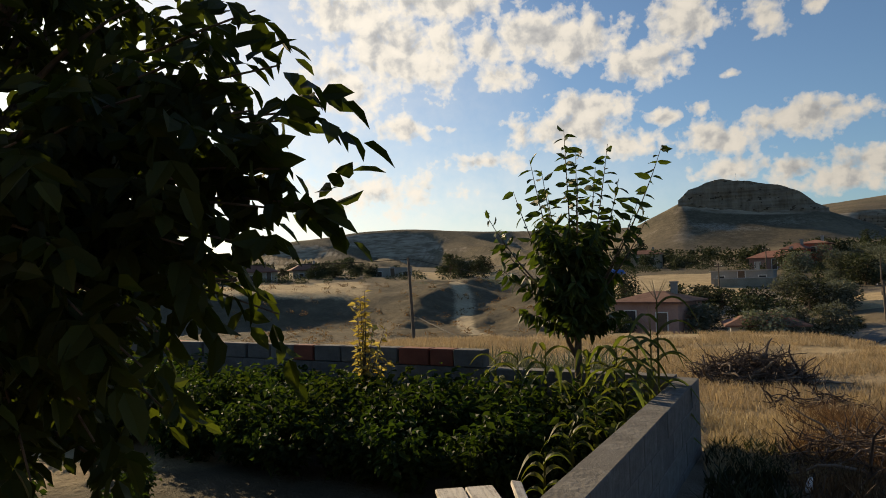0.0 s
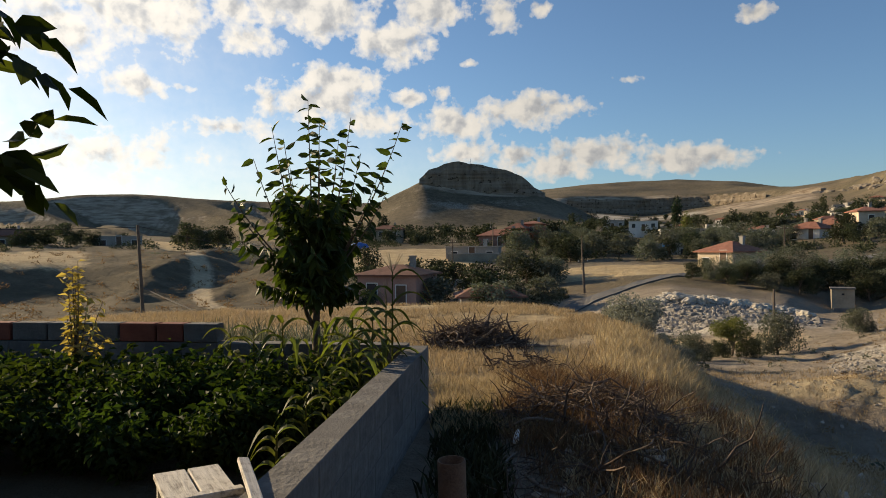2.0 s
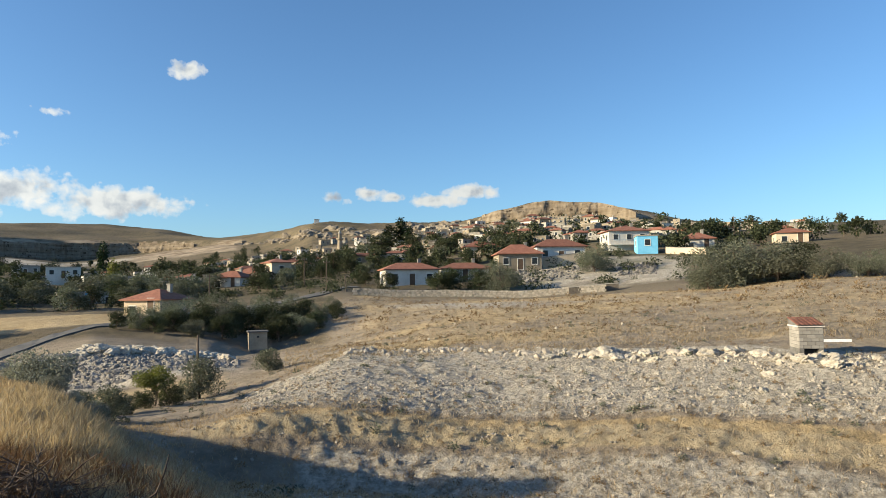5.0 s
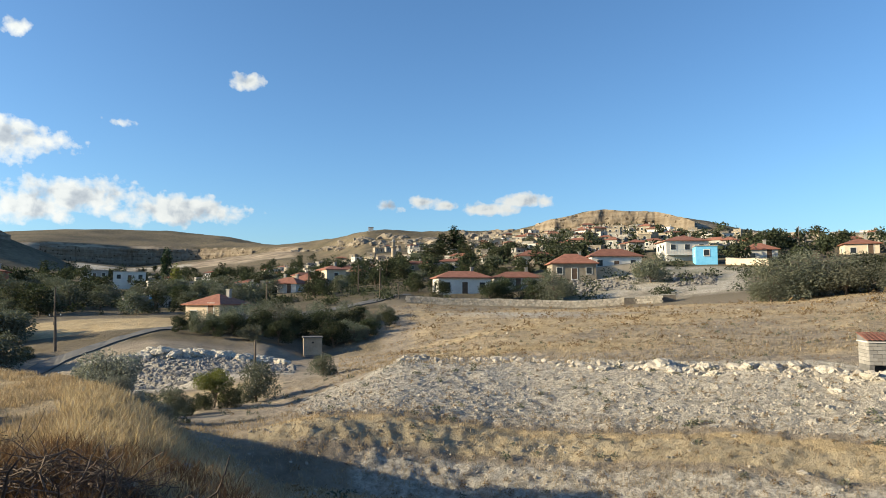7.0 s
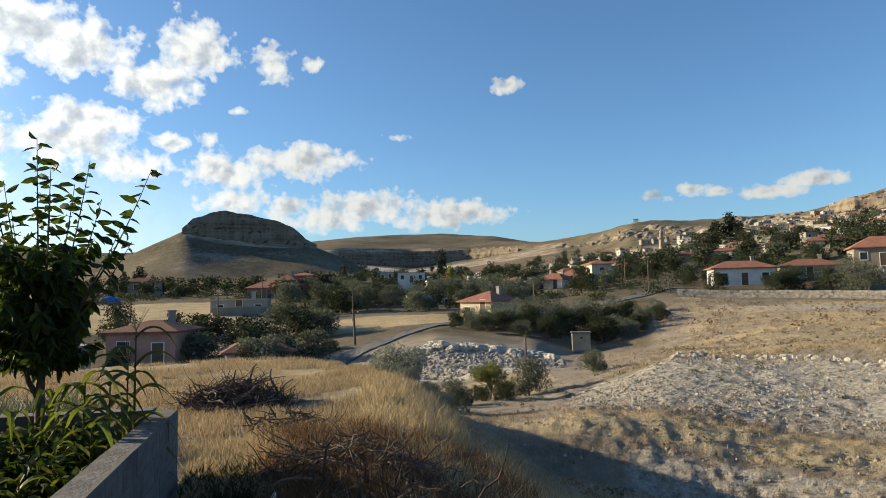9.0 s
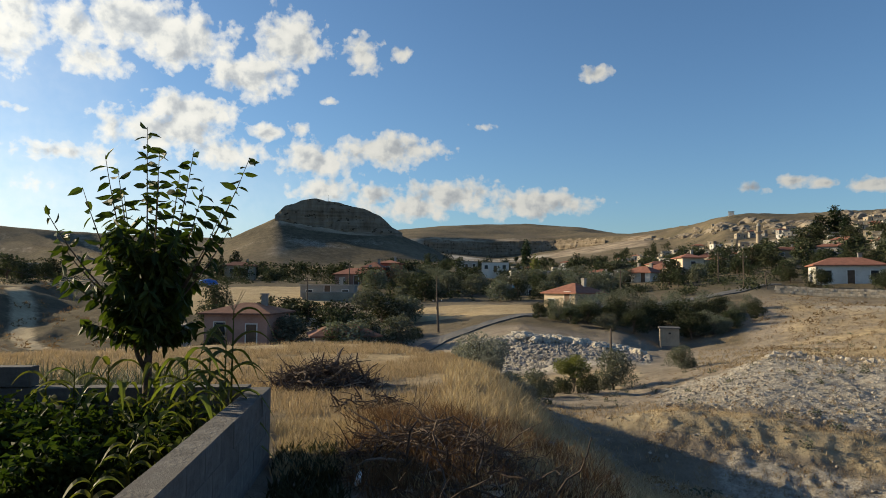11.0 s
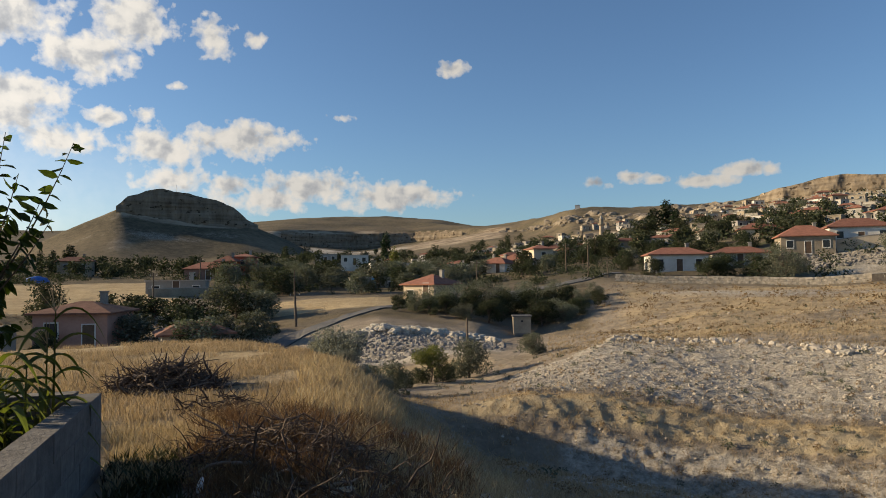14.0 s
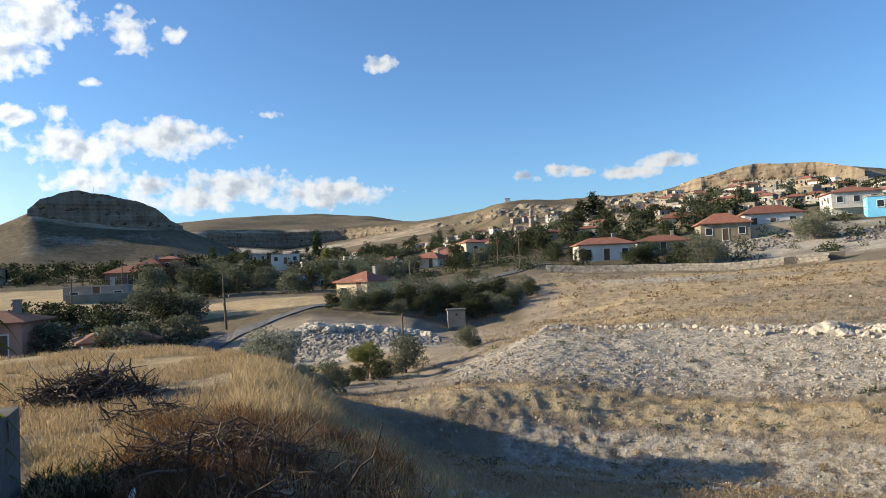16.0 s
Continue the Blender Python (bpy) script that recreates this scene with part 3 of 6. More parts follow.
def build_ground():
    n, k = len(AZ), len(RAD)
    verts = np.stack([GX, GY, GZ], -1).reshape(-1, 3)
    idx = np.arange(n * k).reshape(n, k)
    a, b = idx, np.roll(idx, -1, 0)
    faces = np.stack([a[:, :-1], a[:, 1:], b[:, 1:], b[:, :-1]], -1).reshape(-1, 4)
    me = bpy.data.meshes.new("ground")
    me.from_pydata(verts.tolist(), [], faces.tolist())
    slope = np.abs(np.gradient(GZ, axis=1) / np.maximum(np.gradient(GR, axis=1), 0.01))
    wob = wave(GX * 0.1, GY * 0.1, 11, 4)
    r6 = table(RINGS[6], GA, 1)
    edge1, crest = table(RINGS[1], GA, 1), table(RINGS[4], GA, 1)
    straw = band(GR, 6.0, edge1 + 4, 1.5) * (GA < 20) * (0.85 + 0.5 * wob)
    straw = np.maximum(straw, band(GA, -13, 1, 1.5) * band(GR, 84, 140, 6))
    straw = np.maximum(straw, band(GA, -60, -29, 2) * band(GR, 105, 135, 4) * 0.9)
    straw = np.maximum(straw, band(GA, -27, -17, 2) * band(GR, 128, 175, 6))
    straw = np.maximum(straw, band(GA, 6, 20, 2) * band(GR, 78, 100, 4) * 0.9)
    straw = np.maximum(straw, band(GA, 33, 92, 4) * band(GR, crest + 2, r6, 4) * (0.50 + 0.45 * wob))
    straw = np.maximum(straw, band(GA, 23, 92, 3) * band(GR, 18.7 + 0.4 * wob, 21.3 + 0.5 * wob, 0.5))
    straw = np.maximum(straw, band(GA, 10, 27, 2) * band(GR, 24, 44, 3) * (0.5 + 0.5 * wob))
    stony = band(GA, 26, 92, 4) * band(GR, 21.3, crest + 3, 1.2) * (1.5 + 0.4 * wob)
    stony = np.maximum(stony, band(GA, 12, 27, 1) * band(GR, 42, 60, 3))
    stony = np.maximum(stony, band(GA, 30, 92, 3) * band(GR, 13, 19.0, 1.0) * (1.0 + 0.3 * wob))
    stony = np.maximum(stony, band(GA, 36, 60, 3) * band(GR, crest + 4, 90, 5) * (0.3 + 0.8 * wave(GX * 0.05, GY * 0.05, 13, 4)))
    track = band(GR, 18.6 + 0.4 * wob, 20.6 + 0.4 * wob, 0.5) * (GA > 23) * (GA < 91)
    track = np.maximum(track, np.exp(-((GA + 22.5 + (GR - 100) * 0.1 + 1.2 * np.sin(GR * 0.1)) / 0.9) ** 2) * band(GR, 60, 125, 5))
    green = band(GA, -27, -16, 1.5) * band(GR, 118, 130, 4) * 0.8
    green = np.maximum(green, band(GR, 95, 300, 12) * band(GA, 14, 70, 4) * (0.25 + 0.6 * wob))
    scrub = np.clip((GR - 60) / 60, 0, 1) * 0.8
    scrub = np.maximum(scrub, band(GA, -64, -7, 3) * np.clip((GR - 48) / 15, 0, 1) * 0.75)
    # dark scrub tone over the mid valley; by the hut it paints in shade
    scrub = np.maximum(scrub, band(GA, 3, 35, 2) * band(GR, 60, 110, 6) * (0.62 + 0.5 * wob))
    # dark garden soil, its tone also carrying the walnut tree's shade
    scrub = np.maximum(scrub, band(GA, -64, -8, 2) * band(GR, 1.5, 7.6, 0.6) * 0.9)
    stony = np.maximum(stony, band(GA, 47.5, 64, 2) * band(GR, 99, 140, 6) * (0.75 + 0.6 * wob))
    cliff = np.clip((slope - 0.33) / 0.25, 0, 1) * (GR > 250)
    cliff = np.maximum(cliff, band(GA, 27, 62, 3) * band(GR, 180, 330, 30) * 0.75)
    stony = np.maximum(stony, band(GA, 9, 24, 2) * band(GR, 430, 700, 60) * (0.55 + 0.9 * wave(GX * 0.012, GY * 0.012, 14, 4)))
    stony = np.maximum(stony, band(GA, -9, 8, 2) * band(GR, 340, 428, 20) * (0.15 + 0.9 * wave(GX * 0.012, GY * 0.03, 15, 4)))
    cliff = np.maximum(cliff, band(GA, 17, 28, 2) * band(GR, 480, 700, 40) * 0.7)
    for name, v in (("straw", straw), ("stony", stony), ("track", track), ("green", green), ("scrub", scrub), ("cliff", cliff)):
        at = me.attributes.new(name, "FLOAT", "POINT")
        at.data.foreach_set("value", np.clip(v, 0, 1).astype(np.float32).ravel())
    me.polygons.foreach_set("use_smooth", np.ones(len(me.polygons), bool))
    me.materials.append(GROUND)
    me.update()
    return tagged(new("ground", me), "dry rolling ground with straw grass, pale stones and far hills", "ground", kind="structure")


build_ground()

# ---- building helpers ----
rng = np.random.RandomState(4)


def part(name, bm, mat, parent=None, label="", smooth_it=False):
    """Links a bmesh as one mesh object, under a thing where one is given."""
    me = bpy.data.meshes.new(name)
    if smooth_it:
        for f in bm.faces:
            f.smooth = True
    bm.to_mesh(me)
    bm.free()
    me.materials.append(mat)
    ob = new(name, me)
    ob.parent = parent
    return tagged(ob, label)


def mesh_part(name, verts, faces, mat, parent=None, label="", smooth_it=False):
    me = bpy.data.meshes.new(name)
    me.from_pydata(np.asarray(verts).tolist(), [], [list(map(int, f)) for f in faces])
    if smooth_it:
        me.polygons.foreach_set("use_smooth", np.ones(len(me.polygons), bool))
    me.materials.append(mat)
    me.update()
    ob = new(name, me)
    ob.parent = parent
    return tagged(ob, label)


def thing(name, m, label, category, group="", kind=""):
    ob = new(name)
    ob.empty_display_size = 0.1
    ob.matrix_world = m
    return tagged(ob, label, category, group, kind)


def box(bm, x0, x1, y0, y1, z0, z1, bevel=0.0, m=None):
    r = bmesh.ops.create_cube(bm, size=1.0)
    vs = r["verts"]
    bmesh.ops.scale(bm, vec=(x1 - x0, y1 - y0, z1 - z0), verts=vs)
    bmesh.ops.translate(bm, vec=((x0 + x1) / 2, (y0 + y1) / 2, (z0 + z1) / 2), verts=vs)
    if bevel:
        edges = list({e for v in vs for e in v.link_edges})
        out = bmesh.ops.bevel(bm, geom=edges, offset=bevel, segments=1, affect="EDGES")
        vs = list({v for f in out["faces"] for v in f.verts} | {v for v in vs if v.is_valid})
    if m is not None:
        bmesh.ops.transform(bm, matrix=m, verts=vs)
    return vs


def box_bm(*a, **k):
    bm = bmesh.new()
    box(bm, *a, **k)
    return bm


def tube(points, radii, sides=6):
    """Vertices and faces of a tapered tube along points."""
    pts = [Vector(p) for p in points]
    verts, faces = [], []
    for i, p in enumerate(pts):
        d = (pts[min(i + 1, len(pts) - 1)] - pts[max(i - 1, 0)]).normalized()
        u = d.orthogonal().normalized()
        v = d.cross(u)
        for s in range(sides):
            a = 2 * math.pi * s / sides
            verts.append(p + (u * math.cos(a) + v * math.sin(a)) * radii[i])
    for i in range(len(pts) - 1):
        for s in range(sides):
            a, b = i * sides + s, i * sides + (s + 1) % sides
            faces.append((a, b, b + sides, a + sides))
    faces.append(tuple(range(sides))[::-1])
    faces.append(tuple(range(len(verts) - sides, len(verts))))
    return verts, faces


def join_tubes(tubes):
    verts, faces = [], []
    for v, f in tubes:
        n = len(verts)
        verts += [tuple(p) for p in v]
        faces += [tuple(i + n for i in q) for q in f]
    return verts, faces


def unit(a):
    return a / np.maximum(np.linalg.norm(a, axis=-1, keepdims=True), 1e-9)


def leaf_arrays(base, way, face, length, width, curl=0.18):
    """Folded leaf blades: five points and four triangles each."""
    base, way, face = np.asarray(base, float), unit(np.asarray(way, float)), np.asarray(face, float)
    side = unit(np.cross(way, face))
    up = np.cross(side, way)
    L, W = np.asarray(length, float).reshape(-1, 1), np.asarray(width, float).reshape(-1, 1)
    mid = base + way * L * 0.45 - up * W * 0.1
    left = base + way * L * 0.42 + side * W * 0.5 + up * W * 0.22
    right = base + way * L * 0.42 - side * W * 0.5 + up * W * 0.22
    tip = base + way * L - up * L * curl
    verts = np.stack([base, left, mid, right, tip], 1).reshape(-1, 3)
    n = np.arange(len(base))[:, None] * 5
    faces = np.concatenate([n + [0, 2, 1], n + [0, 3, 2], n + [2, 4, 1], n + [2, 3, 4]], 0)
    return verts, faces


def broad_leaves(base, way, face, length, width, curl=0.22):
    """Rounder folded leaves for near plants: seven points and six triangles each."""
    base, way, face = np.asarray(base, float), unit(np.asarray(way, float)), np.asarray(face, float)
    side = unit(np.cross(way, face))
    up = np.cross(side, way)
    L, W = np.asarray(length, float).reshape(-1, 1), np.asarray(width, float).reshape(-1, 1)

    def at(t, s, lift):
        return base + way * L * t + side * W * s + up * (W * lift - L * curl * t * t)

    verts = np.stack([base, at(0.27, 0.44, 0.12), at(0.66, 0.42, 0.12), at(1.0, 0, 0), at(0.66, -0.42, 0.12), at(0.27, -0.44, 0.12), at(0.5, 0, -0.06)], 1).reshape(-1, 3)
    n = np.arange(len(base))[:, None] * 7
    faces = np.concatenate([n + [6, (k + 1) % 6, k] for k in range(6)], 0)
    return verts, faces


def scatter_unit(n, r=rng):
    return unit(r.normal(size=(n, 3)))


def diamond_leaves(base, way, face, length, width):
    """Plain two-triangle leaves for far crowns."""
    base, way, face = np.asarray(base, float), unit(np.asarray(way, float)), np.asarray(face, float)
    side = unit(np.cross(way, face))
    up = np.cross(side, way)
    L, W = np.asarray(length, float).reshape(-1, 1), np.asarray(width, float).reshape(-1, 1)
    verts = np.stack([base, base + way * L * 0.45 + side * W * 0.5 + up * W * 0.2, base + way * L, base + way * L * 0.45 - side * W * 0.5 + up * W * 0.2], 1).reshape(-1, 3)
    n = np.arange(len(base))[:, None] * 4
    return verts, np.concatenate([n + [0, 2, 1], n + [0, 3, 2]], 0)


def leaf_cloud(n, centres, radii, size, seed, droop=0.3, aspect=0.6, hollow=0.55):
    """Leaves gathered round clump centres, thicker towards each clump's skin."""
    r = np.random.RandomState(seed)
    centres, radii = np.asarray(centres, float), np.asarray(radii, float)
    w = radii**2 / (radii**2).sum()
    k = r.choice(len(centres), n, p=w)
    d = scatter_unit(n, r)
    rad = radii[k] * (hollow + (1.08 - hollow) * r.rand(n) ** 0.6)
    pos = centres[k] + d * rad[:, None] * [1, 1, 0.85]
    way = unit(d + r.normal(size=(n, 3)) * 0.7 + [0, 0, -droop])
    face = unit(r.normal(size=(n, 3)) + [0, 0, 0.8])
    ln = size * (0.6 + 0.8 * r.rand(n))
    return diamond_leaves(pos, way, face, ln, ln * aspect)


# ---- trees and bushes of the valley ----
def tree_model(name, label, leaf, seed, height=6.0, spread=2.4, stem=1.2, leaves=900, size=0.42, group="", tall=False):
    """A trunk with limbs and a crown of leaf clumps with gaps; the first of its kind, to be copied."""
    r = np.random.RandomState(seed)
    ob = thing(name, pose(0, 0, -500), label, "tree" if height > 3.2 else "bush", group)
    tubes, centres, radii = [], [], []
    trunk_top = Vector((r.normal() * 0.15, r.normal() * 0.15, height * (0.9 if tall else 0.55)))
    tubes.append(tube([(0, 0, -0.4), (0, 0, stem * 0.5), trunk_top * 0.6 + Vector((0.1, 0, 0)), trunk_top], [height * 0.03, height * 0.025, height * 0.017, height * 0.008]))
    count = 16 if not tall else 14
    for i in range(count):
        a = i * 2.4 + r.rand()
        f = (i + 0.5) / count
        if tall:
            z = stem + (height - stem) * f
            rad = spread * (0.35 + 1.2 * math.sin(math.pi * min(1, f * 0.8 + 0.15))) * 0.6
            c = Vector((math.cos(a) * rad * 0.4, math.sin(a) * rad * 0.4, z))
            cr = rad * 0.8
        else:
            z = stem + (height - stem) * (0.08 + 0.80 * r.rand())
            out = spread * (0.2 + 0.65 * r.rand()) * (1.15 - 0.7 * abs(z / height - 0.4))
            c = Vector((math.cos(a) * out, math.sin(a) * out, z))
            cr = spread * (0.28 + 0.24 * r.rand())
        start = Vector((0, 0, stem * 0.8 + (z - stem) * 0.35))
        tubes.append(tube([start, start.lerp(c, 0.5) + Vector((0, 0, 0.15)), c], [height * 0.012, height * 0.008, height * 0.003], 4))
        centres.append(c)
        radii.append(cr)
    mesh_part("trunk", *join_tubes(tubes), BARK, ob)
    mesh_part("crown", *leaf_cloud(leaves, centres, radii, size, seed + 50, hollow=0.35), leaf, ob)
    return ob, height


TREES = {
    "olive_a": tree_model("willow_tree", "grey-green oleaster tree standing in dry grass", LEAF_OLIVE, 11, 5, 2.5, 0.3, 1900, 0.33, "valley trees"),
    "olive_b": tree_model("willow_tree", "silvery grey-green tree with an uneven crown", LEAF_OLIVE, 12, 6, 3.0, 0.4, 2300, 0.35, "valley trees"),
    "dark_a": tree_model("fruit_tree", "dark green fruit tree beside the village houses", LEAF_DARK, 13, 5, 2.4, 0.4, 1600, 0.36, "village trees"),
    "dark_b": tree_model("fruit_tree", "dense dark green tree among the houses", LEAF_DARK, 14, 6.5, 2.8, 0.6, 1800, 0.40, "village trees"),
    "olive_fine": tree_model("willow_tree", "grey-green oleaster tree of the grove", LEAF_OLIVE, 24, 5, 2.4, 0.3, 6500, 0.19, "valley trees"),
    "dark_fine": tree_model("fruit_tree", "leafy dark green tree of the grove", LEAF_DARK, 25, 5, 2.3, 0.35, 6000, 0.19, "village trees"),
    "yellow": tree_model("poplar_tree", "slender yellow-green poplar in the village", LEAF_YELLOW, 15, 7, 1.3, 0.8, 900, 0.45, "poplars", True),
    "cypress": tree_model("conifer_tree", "tall dark narrow conifer above the roofs", LEAF_CYPRESS, 16, 9, 1.5, 0.6, 1300, 0.5, "conifers", True),
    "bush_green": tree_model("gully_bush", "round dark green bush in the gully", LEAF_DARK, 17, 2.0, 1.15, 0.15, 7000, 0.085, "gully bushes"),
    "bush_olive": tree_model("gully_bush", "round grey-green bush in the gully", LEAF_OLIVE, 18, 2.0, 1.15, 0.15, 7000, 0.085, "gully bushes"),
    "bush_yellow": tree_model("gully_bush", "yellow-green feathery bush in the gully", LEAF_YELLOW, 19, 2.2, 0.9, 0.15, 7500, 0.075, "gully bushes"),
    "sage": tree_model("sage_bush", "pale silvery sage bush on the bank", LEAF_SAGE, 20, 1.2, 0.75, 0.08, 6000, 0.06, "sage bushes"),
}


def plant(kind, a, r, top=None, wide=1.0, height=None):
    ob, h = TREES[kind]
    x, y, z = polar(a, r)
    want = height if height else max((top - z) if top is not None else h, 0.35 * h)
    s = want / h
    c = copy_thing(ob, pose(x, y, z, 0, 0, rng.rand() * 360))
    c.scale = (s * wide, s * wide, s)
    return c


# azimuth, distance, height of the top
for k, a, r, top, w in (
        ("olive_fine", 19.4, 74, 0.4, 1.1), ("olive_fine", 22.2, 75, 1.2, 1.1), ("olive_fine", 25.1, 78, 1.6, 1.15), ("olive_fine", 27.4, 80, 1.2, 1.1), ("olive_fine", 29.8, 80, 1.4, 1.15), ("dark_fine", 31.6, 82, 0.6, 1.2),
        ("olive_fine", 33.9, 84, 0.9, 1.0), ("dark_fine", 28.6, 76, 0.2, 1.3), ("dark_fine", 23.8, 73, 0.3, 1.3), ("olive_fine", 20.8, 77, 0.9, 1.1), ("dark_fine", 17.6, 73, -0.5, 1.1), ("dark_fine", 26.4, 74, 0.0, 1.3),
        ("dark_fine", 30.6, 77, 0.1, 1.3), ("dark_fine", 21.6, 72, -0.2, 1.3), ("olive_fine", 32.8, 80, 0.2, 1.1), ("dark_fine", 18.6, 76, 0.1, 1.1), ("dark_fine", 25.2, 70, -0.7, 1.4), ("dark_fine", 29.6, 71, -0.8, 1.4),
        ("olive_fine", 31.2, 72, -0.6, 1.3), ("dark_fine", 32.4, 74, -0.7, 1.4), ("olive_fine", 23.0, 69, -1.0, 1.3), ("dark_fine", 20.2, 70, -0.9, 1.4), ("dark_fine", 34.2, 78, -0.3, 1.3)):
    plant(k, a, r, top, w)
for k, a, r, top, w in (
        ("olive_fine", 65.0, 90, 6.7, 1.2), ("olive_fine", 66.4, 91, 6.9, 1.4), ("olive_fine", 67.8, 92, 7.5, 1.25), ("olive_fine", 69.2, 90, 6.4, 1.4), ("dark_fine", 70.6, 92, 6.6, 1.3), ("olive_fine", 72.4, 88, 5.8, 1.3), ("olive_fine", 64.3, 88, 4.4, 1.3),
        ("olive_fine", 55.6, 118, 9.0, 1.1), ("olive_fine", 48.0, 104, 5.6, 1.15), ("dark_fine", 46.2, 106, 4.4, 1.5), ("dark_fine", 42.6, 105, 4.0, 1.5), ("dark_fine", 43.6, 107, 4.6, 1.4), ("dark_fine", 38.6, 108, 4.2, 1.3), ("dark_fine", 36.6, 118, 4.6, 1.3), ("olive_fine", 75, 88, 5.4, 1.4)):
    plant(k, a, r, top, w)
for k, a, r, top, w in (
        ("cypress", 16.6, 330, 23.5, 1.0), ("cypress", 39.6, 265, 29.0, 1.5), ("cypress", 38.6, 262, 26.0, 1.6), ("dark_b", 37.8, 255, 23.0, 1.8), ("dark_b", 40.5, 250, 22.0, 1.8), ("cypress", 40.3, 258, 25.0, 1.5), ("yellow", 17.3, 200, 10.4, 1.2),
        ("dark_b", -32.6, 150, 5.8, 1.6), ("dark_b", -33.8, 148, 4.6, 1.4), ("dark_a", -31.0, 150, 3.9, 1.6), ("cypress", -7.3, 230, 12.2, 1.4), ("cypress", -8.4, 228, 10.6, 1.0), ("cypress", -9.2, 230, 10.4, 1.0), ("dark_a", -29.8, 147, 3.4, 1.6),
        ("dark_b", 57.2, 150, 13.2, 1.3), ("dark_b", 30.4, 148, 6.6, 1.2), ("cypress", 28.2, 138, 6.6, 1.3), ("dark_b", 64.4, 160, 13.0, 1.3)):
    plant(k, a, r, top, w)
for k, a, r, top, w in (("bush_yellow", 20.4, 30, -1.35, 1.1), ("bush_green", 19.7, 28.5, -2.05, 1.1), ("bush_green", 21.4, 29, -1.9, 1.0), ("bush_olive", 23.6, 33, -1.5, 1.0), ("bush_olive", 28.8, 38, -1.55, 1.15), ("bush_olive", 17.2, 23, -1.25, 1.1),
                        ("bush_green", 18.3, 27, -2.2, 1.0), ("bush_olive", 15.6, 26, -1.7, 0.9), ("bush_green", 7.2, 66, -2.3, 1.3), ("bush_green", 5.4, 66, -2.6, 1.3), ("bush_olive", 3.0, 58, -2.4, 1.5)):
    plant(k, a, r, top, w)
for a, r, top, w in ((12.7, 16.5, 0.5, 1.0), (11.9, 17.3, 0.2, 0.9), (13.4, 15.0, 0.1, 0.9), (14.8, 14.8, -0.45, 0.9), (16.4, 13.6, -0.75, 0.9), (15.6, 16.0, -0.7, 1.0)):
    plant("sage", a, r, top, w)
# trees of the valley floor and between the houses
tree_rng = np.random.RandomState(21)
ZONES = ((64, 3, 25, 103, 165, ("olive_a", "olive_b", "dark_a", "olive_a", "dark_b")), (95, 22, 50, 122, 240, ("dark_a", "dark_b", "olive_a", "dark_a")),
         (30, -44, -20, 138, 178, ("dark_a", "dark_a", "dark_b")), (26, -9, 8, 58, 92, ("olive_a", "dark_a")))
for count, a0, a1, r0, r1, kinds in ZONES:
    for i in range(count):
        a, r = a0 + (a1 - a0) * tree_rng.rand(), r0 + (r1 - r0) * tree_rng.rand()
        plant(kinds[tree_rng.randint(len(kinds))], a, r, wide=1.0 + 0.5 * tree_rng.rand(), height=(2.2 + 2.4 * tree_rng.rand()) * (0.8 if r < 110 else 1.0))


def far_woods(zones, seed):
    """Trees between the far houses: crowns of leaf clumps on short trunks, joined."""
    r = np.random.RandomState(seed)
    vs, fs, n, trunks = [], [], 0, []
    for count, a0, a1, r0, r1 in zones:
        for i in range(count):
            x, y, z = polar(a0 + (a1 - a0) * r.rand(), r0 + (r1 - r0) * r.rand())
            h, w = 2.6 + 3.2 * r.rand(), 1.2 + 1.2 * r.rand()
            trunks.append(tube([(x, y, z - 0.4), (x, y, z + h * 0.6)], [0.14, 0.06], 4))
            clumps = [(x + w * r.normal() * 0.5, y + w * r.normal() * 0.5, z + h * (0.25 + 0.62 * r.rand())) for _ in range(9)]
            v, f = leaf_cloud(330, clumps, w * (0.3 + 0.35 * r.rand(9)), 0.62, r.randint(1 << 30), hollow=0.2)
            vs.append(v)
            fs.append(f + n)
            n += len(v)
    tagged(mesh_part("far_woods", np.concatenate(vs), np.concatenate(fs), LEAF_DARK), "dark green trees crowded between the far houses", "trees", kind="stuff")
    tagged(mesh_part("far_trunks", *join_tubes(trunks), BARK), "short brown trunks of the far trees", "trunks", kind="stuff")


far_woods(((14, 44, 70, 135, 220), (50, -13, 10, 168, 250), (60, 8, 28, 200, 430), (24, 62, 76, 150, 210), (48, 24, 62, 150, 245)), 22)


def scrub(name, zones, size, label, seed, mat, leaves=46):
    """Low shrubs of the valley: leaf clumps joined."""
    r = np.random.RandomState(seed)
    vs, fs, n = [], [], 0
    for count, a0, a1, r0, r1 in zones:
        for i in range(count):
            x, y, z = polar(a0 + (a1 - a0) * r.rand(), r0 + (r1 - r0) * r.rand())
            s = size * (0.5 + r.rand())
            v, f = leaf_cloud(leaves, [(x, y, z + 0.3 * s), (x + 0.5 * s, y, z + 0.15 * s)], [s * 0.75, s * 0.55], s * (0.42 if leaves < 100 else 0.24), r.randint(1 << 30), hollow=0.2)
            vs.append(v)
            fs.append(f + n)
            n += len(v)
    tagged(mesh_part(name, np.concatenate(vs), np.concatenate(fs), mat), label, "scrub", kind="stuff")


